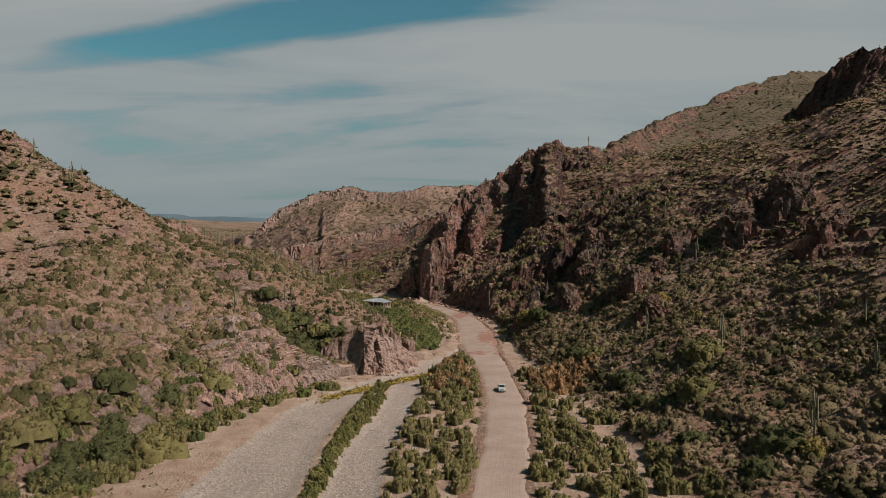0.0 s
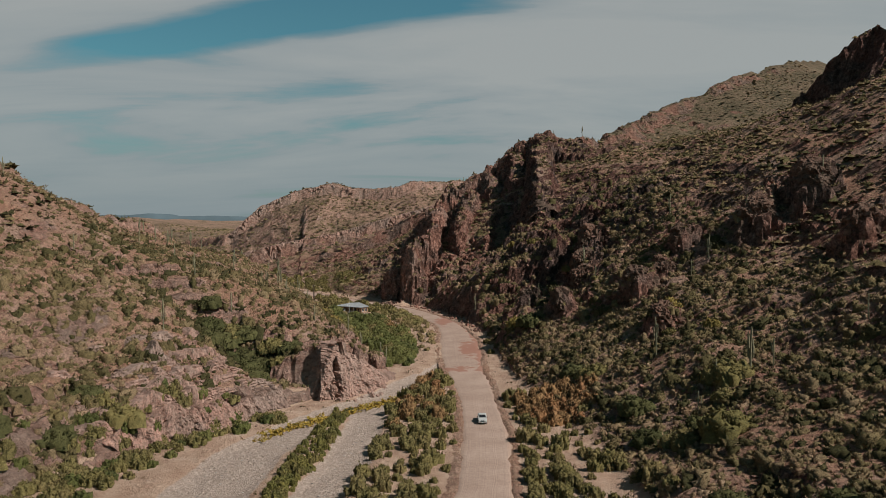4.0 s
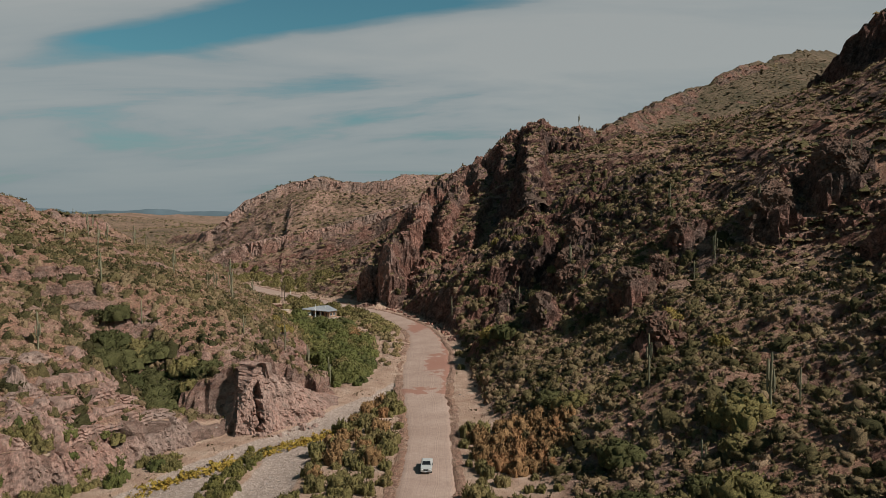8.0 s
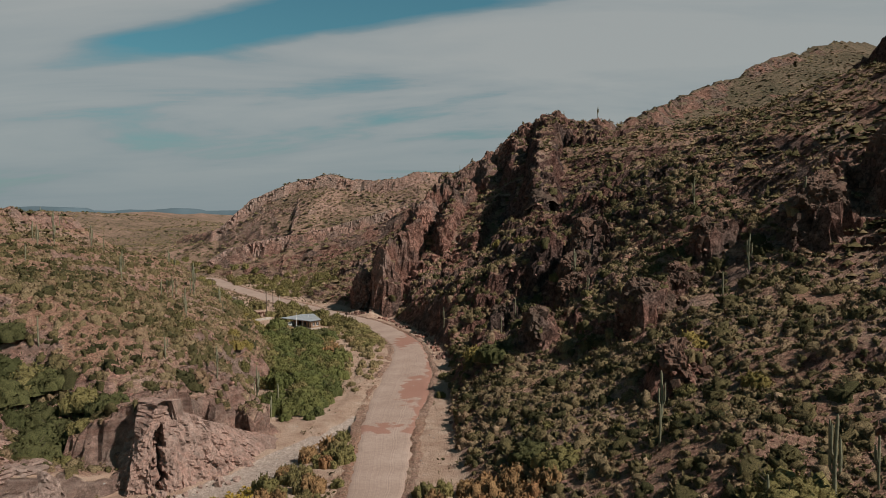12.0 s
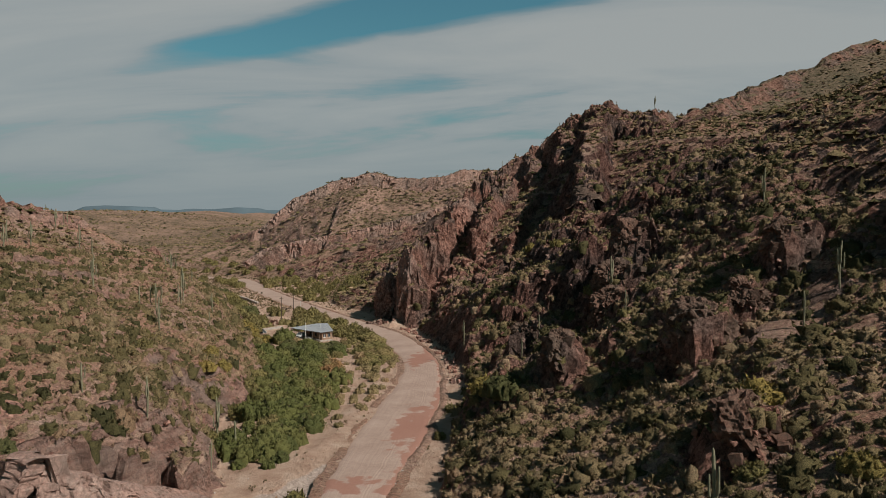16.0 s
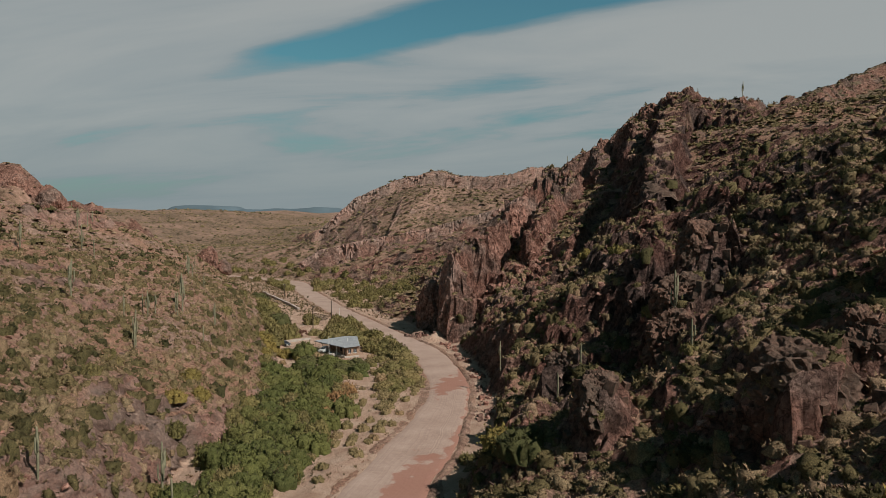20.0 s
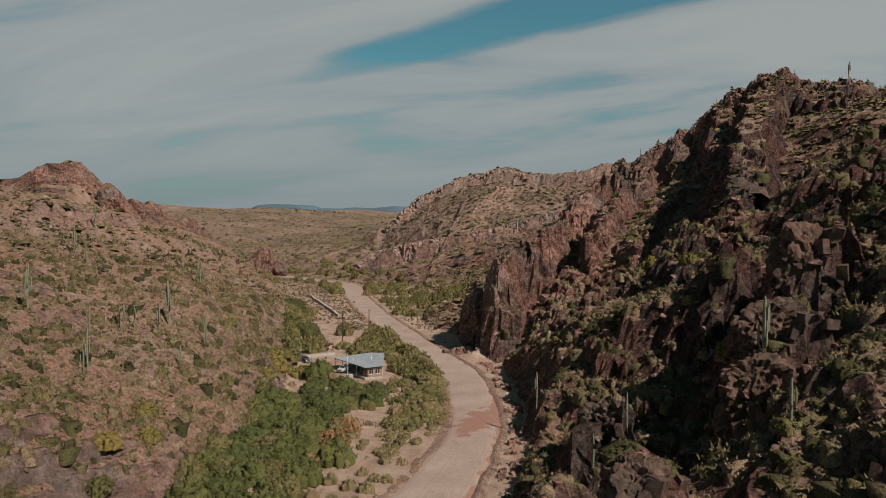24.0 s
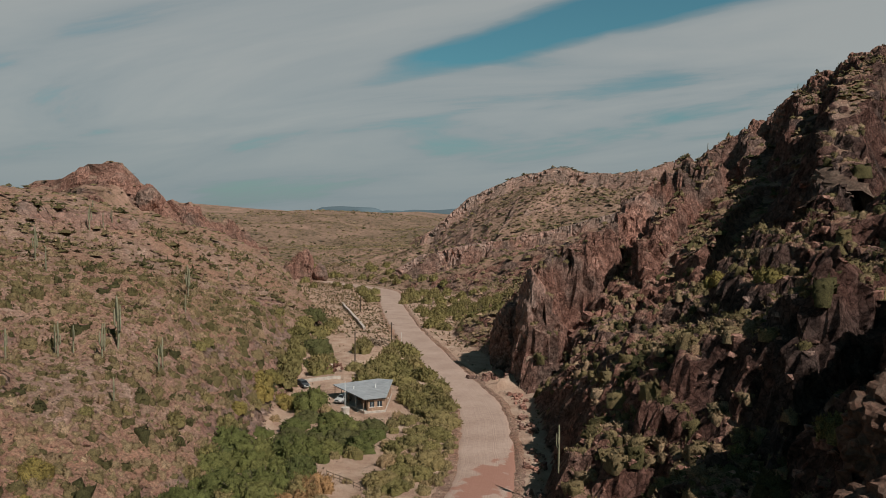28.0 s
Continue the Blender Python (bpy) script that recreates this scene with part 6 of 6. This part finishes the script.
def build_yard():
    tank = tagged(new("water_tank"), "squat pale concrete water tank beside the porch", "tank")
    tank.matrix_basis = Matrix.Translation(yard(-3.8, -1.2, -0.3))
    bpart("tank_wall", cylinder(0.9, 1.5), CONC, tank, "", None, 0.03)
    bpart("tank_lid", cylinder(0.95, 0.1), CONC, tank, "", Matrix.Translation((0, 0, 1.5)))
    for i, (r, f, ht, dark) in enumerate(((-60.1, 409.6, 10.8, 1), (-66.5, 443.6, 8.8, 1), (-63.5, 445.0, 5.4, 0), (-124, 518, 8, 1))):
        p = tagged(new("utility_pole"), "dark wooden utility pole with a short crossarm" if dark else "thin pale metal pole", "pole", "poles by the road")
        b = Vector((r, f, 0))
        p.matrix_basis = Matrix.Translation((b.x, b.y, float(ground_z(np.array([b.x]), np.array([b.y]))[0]) - 0.3))
        bpart("post", cylinder(0.19 if dark else 0.08, ht, 10, 0.13 if dark else 0.06), DARKWOOD if dark else WHITE, p)
        if dark:
            bpart("crossarm", bbox(1.8, 0.12, 0.14, 0, 0.15, ht - 0.7), WOODM, p)
            for k in (-0.75, 0.0, 0.75):
                bpart("insulator", bbox(0.08, 0.08, 0.16, k, 0.15, ht - 0.56), WHITE, p)
    # low wall along the bank, two rails of pale masonry
    a, b = Vector((-95, 473)), Vector((-147, 538))
    n = 34
    wall = tagged(new("low_wall"), "long low pale masonry wall along the bank", "wall")
    d = (b - a) / n
    ang = math.atan2(d.y, d.x)
    for i in range(n):
        q = a + d * (i + 0.5)
        z = float(ground_z(np.array([q.x]), np.array([q.y]))[0])
        bpart("wall_block", bbox(d.length - 0.03, 1.0, 1.6, 0, 0, -0.4), CONC, wall, "", Matrix.Translation((q.x, q.y, z)) @ Matrix.Rotation(ang, 4, "Z"))
    # scrap pile: crates, bent iron, boards
    scrap = tagged(new("scrap_pile"), "heap of rusted machinery and pale crates in the yard", "scrap")
    g = random.Random(5)
    c = Vector((-61.5, 397.5, 0))
    scrap.matrix_basis = Matrix.Translation((c.x, c.y, float(ground_z(np.array([c.x]), np.array([c.y]))[0])))
    for i in range(26):
        bpart("iron_piece", bbox(g.uniform(0.4, 2.2), g.uniform(0.2, 0.6), g.uniform(0.2, 0.8)), RUSTM, scrap, "", Matrix.Translation((g.uniform(-1.0, 3.2), g.uniform(-3.5, 3.5), g.uniform(0, 1.9))) @ Euler((g.uniform(-1, 1), g.uniform(-1, 1), g.uniform(0, 3))).to_matrix().to_4x4())
    for i in range(14):
        bpart("crate", bbox(g.uniform(0.8, 2.0), g.uniform(0.6, 1.4), g.uniform(0.5, 1.2)), CONC if i % 3 else WHITE, scrap, "", Matrix.Translation((g.uniform(-4.5, -0.5), g.uniform(-5, 6), -0.05)) @ Matrix.Rotation(g.uniform(0, 3), 4, "Z"))
    logs = tagged(new("timber_pile"), "tumbled pile of grey timber at the roadside", "timber")
    c = Vector((-73, 446, 0))
    logs.matrix_basis = Matrix.Translation((c.x, c.y, float(ground_z(np.array([c.x]), np.array([c.y]))[0])))
    for i in range(26):
        v, f = tube([(-2.4, 0, 0), (0, 0.1, 0), (2.4, 0, 0)], [0.2, 0.23, 0.16], 7, WOODM)
        me = sheet_mesh("log", v, f, WOODM)
        part("log", me, logs, "", Matrix.Translation((g.uniform(-3.5, 3.5), g.uniform(-3, 3), 0.15 + 1.3 * g.random() * (1 - i / 30))) @ Euler((0, g.uniform(-0.5, 0.5), g.uniform(0, 3.1))).to_matrix().to_4x4())
    # edge of the terrace behind the house
    terr = tagged(new("terrace_wall"), "low pale retaining wall behind the house", "wall")
    a, b = Vector((-61, 385)), Vector((-53, 391))
    for i in range(8):
        q = a.lerp(b, (i + 0.5) / 8)
        bpart("wall_block", bbox(1.22, 0.5, 1.0, 0, 0, -0.2), CONC, terr, "", Matrix.Translation((q.x, q.y, float(ground_z(np.array([q.x]), np.array([q.y]))[0]))) @ Matrix.Rotation(0.6435, 4, "Z"))
    # wire fence by the drive
    fence = tagged(new("fence"), "short wooden rail fence at the drive", "fence")
    pts = [Vector((-16.5 + 1.6 * i, 330.2 - 0.5 * i, 0)) for i in range(7)]
    for i, q in enumerate(pts):
        z = float(ground_z(np.array([q.x]), np.array([q.y]))[0])
        bpart("fence_post", bbox(0.1, 0.1, 1.35, 0, 0, -0.2), WOODM, fence, "", Matrix.Translation((q.x, q.y, z)))
        if i:
            o = pts[i - 1]
            dd = q - o
            for hgt in (0.45, 0.95):
                bpart("rail", bbox(Vector((dd.x, dd.y)).length, 0.05, 0.08), WOODM, fence, "", Matrix.Translation(((q.x + o.x) / 2, (q.y + o.y) / 2, z + hgt)) @ Matrix.Rotation(math.atan2(dd.y, dd.x), 4, "Z"))


TYRE = make_plain("tyre_rubber", (0.02, 0.02, 0.02), 0.85, 0.2, 5.0)
CHROME = make_plain("bright_metal", (0.6, 0.6, 0.6), 0.3, 0.1, 3.0, 0.9)
LAMP = make_plain("lamp_glass", (0.8, 0.8, 0.75), 0.15, 0.05, 3.0)
REDP = make_plain("red_plastic", (0.35, 0.02, 0.02), 0.3, 0.1, 3.0)


def vehicle(name, label, paint, m, pickup):
    """A car that looks along its own -y; wheels on the ground."""
    c = tagged(new(name), label, "car")
    c.matrix_basis = m

    def loft(secs, x_of):
        bm = bmesh.new()
        rings = []
        for y, zb, zt, w, wt in secs:
            rings.append([bm.verts.new(q) for q in ((-w, y, zb), (-w, y, (zb + zt) * 0.55), (-wt, y, zt), (wt, y, zt), (w, y, (zb + zt) * 0.55), (w, y, zb))])
        for a, b in zip(rings, rings[1:]):
            for i in range(6):
                j = (i + 1) % 6
                bm.faces.new((a[i], a[j], b[j], b[i]))
        bm.faces.new(rings[0])
        bm.faces.new(rings[-1][::-1])
        return bm

    bpart("body", loft([(-2.45, 0.5, 0.85, 0.80, 0.74), (-2.3, 0.4, 1.02, 0.93, 0.84), (-1.2, 0.36, 1.12, 0.97, 0.88), (0.2, 0.36, 1.12, 0.97, 0.92), (2.3, 0.4, 1.12, 0.96, 0.9), (2.5, 0.5, 1.0, 0.88, 0.82)], 0), paint, c, "", None, 0.03)
    back = 0.95 if pickup else 2.2
    cab = bpart("cabin", loft([(-1.25, 1.08, 1.12, 0.86, 0.84), (-0.55, 1.08, 1.68, 0.86, 0.68), (back - 0.35, 1.08, 1.72, 0.87, 0.70), (back, 1.08, 1.2, 0.87, 0.8)], 0), paint, c, "", None, 0.02)
    wind = bmesh.new()
    wind.faces.new([wind.verts.new(q) for q in ((-0.74, -1.16, 1.2), (0.74, -1.16, 1.2), (0.62, -0.62, 1.64), (-0.62, -0.62, 1.64))])
    bmesh.ops.solidify(wind, geom=wind.faces[:], thickness=0.03)
    bpart("windscreen", wind, GLASS, c, "dark windscreen")
    for sx in (-1, 1):
        bpart("side_window", bbox(0.04, back - 0.35, 0.34, sx * 0.80, (back - 0.6) / 2, 1.22), GLASS, c, "dark side window")
        bpart("headlight", bbox(0.34, 0.08, 0.16, sx * 0.62, -2.42, 0.72), LAMP, c, "clear headlight")
        bpart("tail_light", bbox(0.2, 0.06, 0.26, sx * 0.78, 2.48, 0.72), REDP, c, "red tail light")
        bpart("mirror", bbox(0.2, 0.1, 0.14, sx * 1.03, -0.85, 1.15), DARKM, c)
        for yy in (-1.55, 1.55):
            w = Matrix.Translation((sx * 0.86, yy, 0.36)) @ Matrix.Rotation(math.pi / 2, 4, "Y") @ Matrix.Translation((0, 0, -0.12))
            t = bpart("wheel", cylinder(0.36, 0.24, 20), TYRE, c, "", w, 0.03)
            bpart("rim", cylinder(0.2, 0.26, 12), CHROME, t, "bright rim", Matrix.Translation((0, 0, -0.01)))
    bpart("grille", bbox(0.8, 0.06, 0.22, 0, -2.45, 0.66), DARKM, c)
    bpart("bumper", bbox(1.75, 0.14, 0.16, 0, -2.46, 0.42), CHROME, c, "", None, 0.02)
    bpart("number_plate", bbox(0.36, 0.03, 0.13, 0, -2.55, 0.43), WHITE, c)
    return c


build_house()
build_yard()
CARP = make_plain("car_paint_white", (0.38, 0.375, 0.36), 0.3, 0.04, 1.0)
CARD = make_plain("car_paint_dark", (0.05, 0.055, 0.06), 0.3, 0.04, 1.0)
vehicle("pickup_truck", "white pickup truck driving on the dirt road", CARP, pose(15.3, 183, 0.2, 0, 0, -2), True)
q = yard(-5.6, 8.5)
vehicle("parked_car", "pale car parked under the porch roof", CARP, Matrix.Translation((q.x, q.y, 0.8)) @ Matrix.Rotation(radians(-5), 4, "Z"), False)
q = Vector((-58, 381, 0))
vehicle("parked_car", "dark car parked behind the house", CARD, Matrix.Translation((q.x, q.y, float(ground_z(np.array([q.x]), np.array([q.y]))[0]) + 0.03)) @ Matrix.Rotation(radians(60), 4, "Z"), False)


# ---- distance ----
def distant_mesas():
    """The tablelands on the horizon, with the blue of aerial haze painted into their colour."""
    x = np.linspace(-4200, 900, 320)
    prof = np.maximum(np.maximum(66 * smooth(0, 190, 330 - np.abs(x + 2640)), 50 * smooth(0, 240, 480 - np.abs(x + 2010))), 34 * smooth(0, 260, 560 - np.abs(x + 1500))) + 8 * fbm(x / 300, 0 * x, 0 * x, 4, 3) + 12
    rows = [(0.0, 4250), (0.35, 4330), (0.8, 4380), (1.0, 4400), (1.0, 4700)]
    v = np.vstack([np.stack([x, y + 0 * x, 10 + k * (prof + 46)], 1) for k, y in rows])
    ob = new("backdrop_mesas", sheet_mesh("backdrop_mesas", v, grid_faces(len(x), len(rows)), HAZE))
    tagged(ob, "distant flat-topped mesas on the horizon with blue-grey painted haze", "mesa", kind="structure")


# Blue-grey of the air in between, given to the mesas as base colour.
HAZE = make_plain("hazed_range", (0.1, 0.132, 0.15), 1.0, 0.12, 0.004)
distant_mesas()
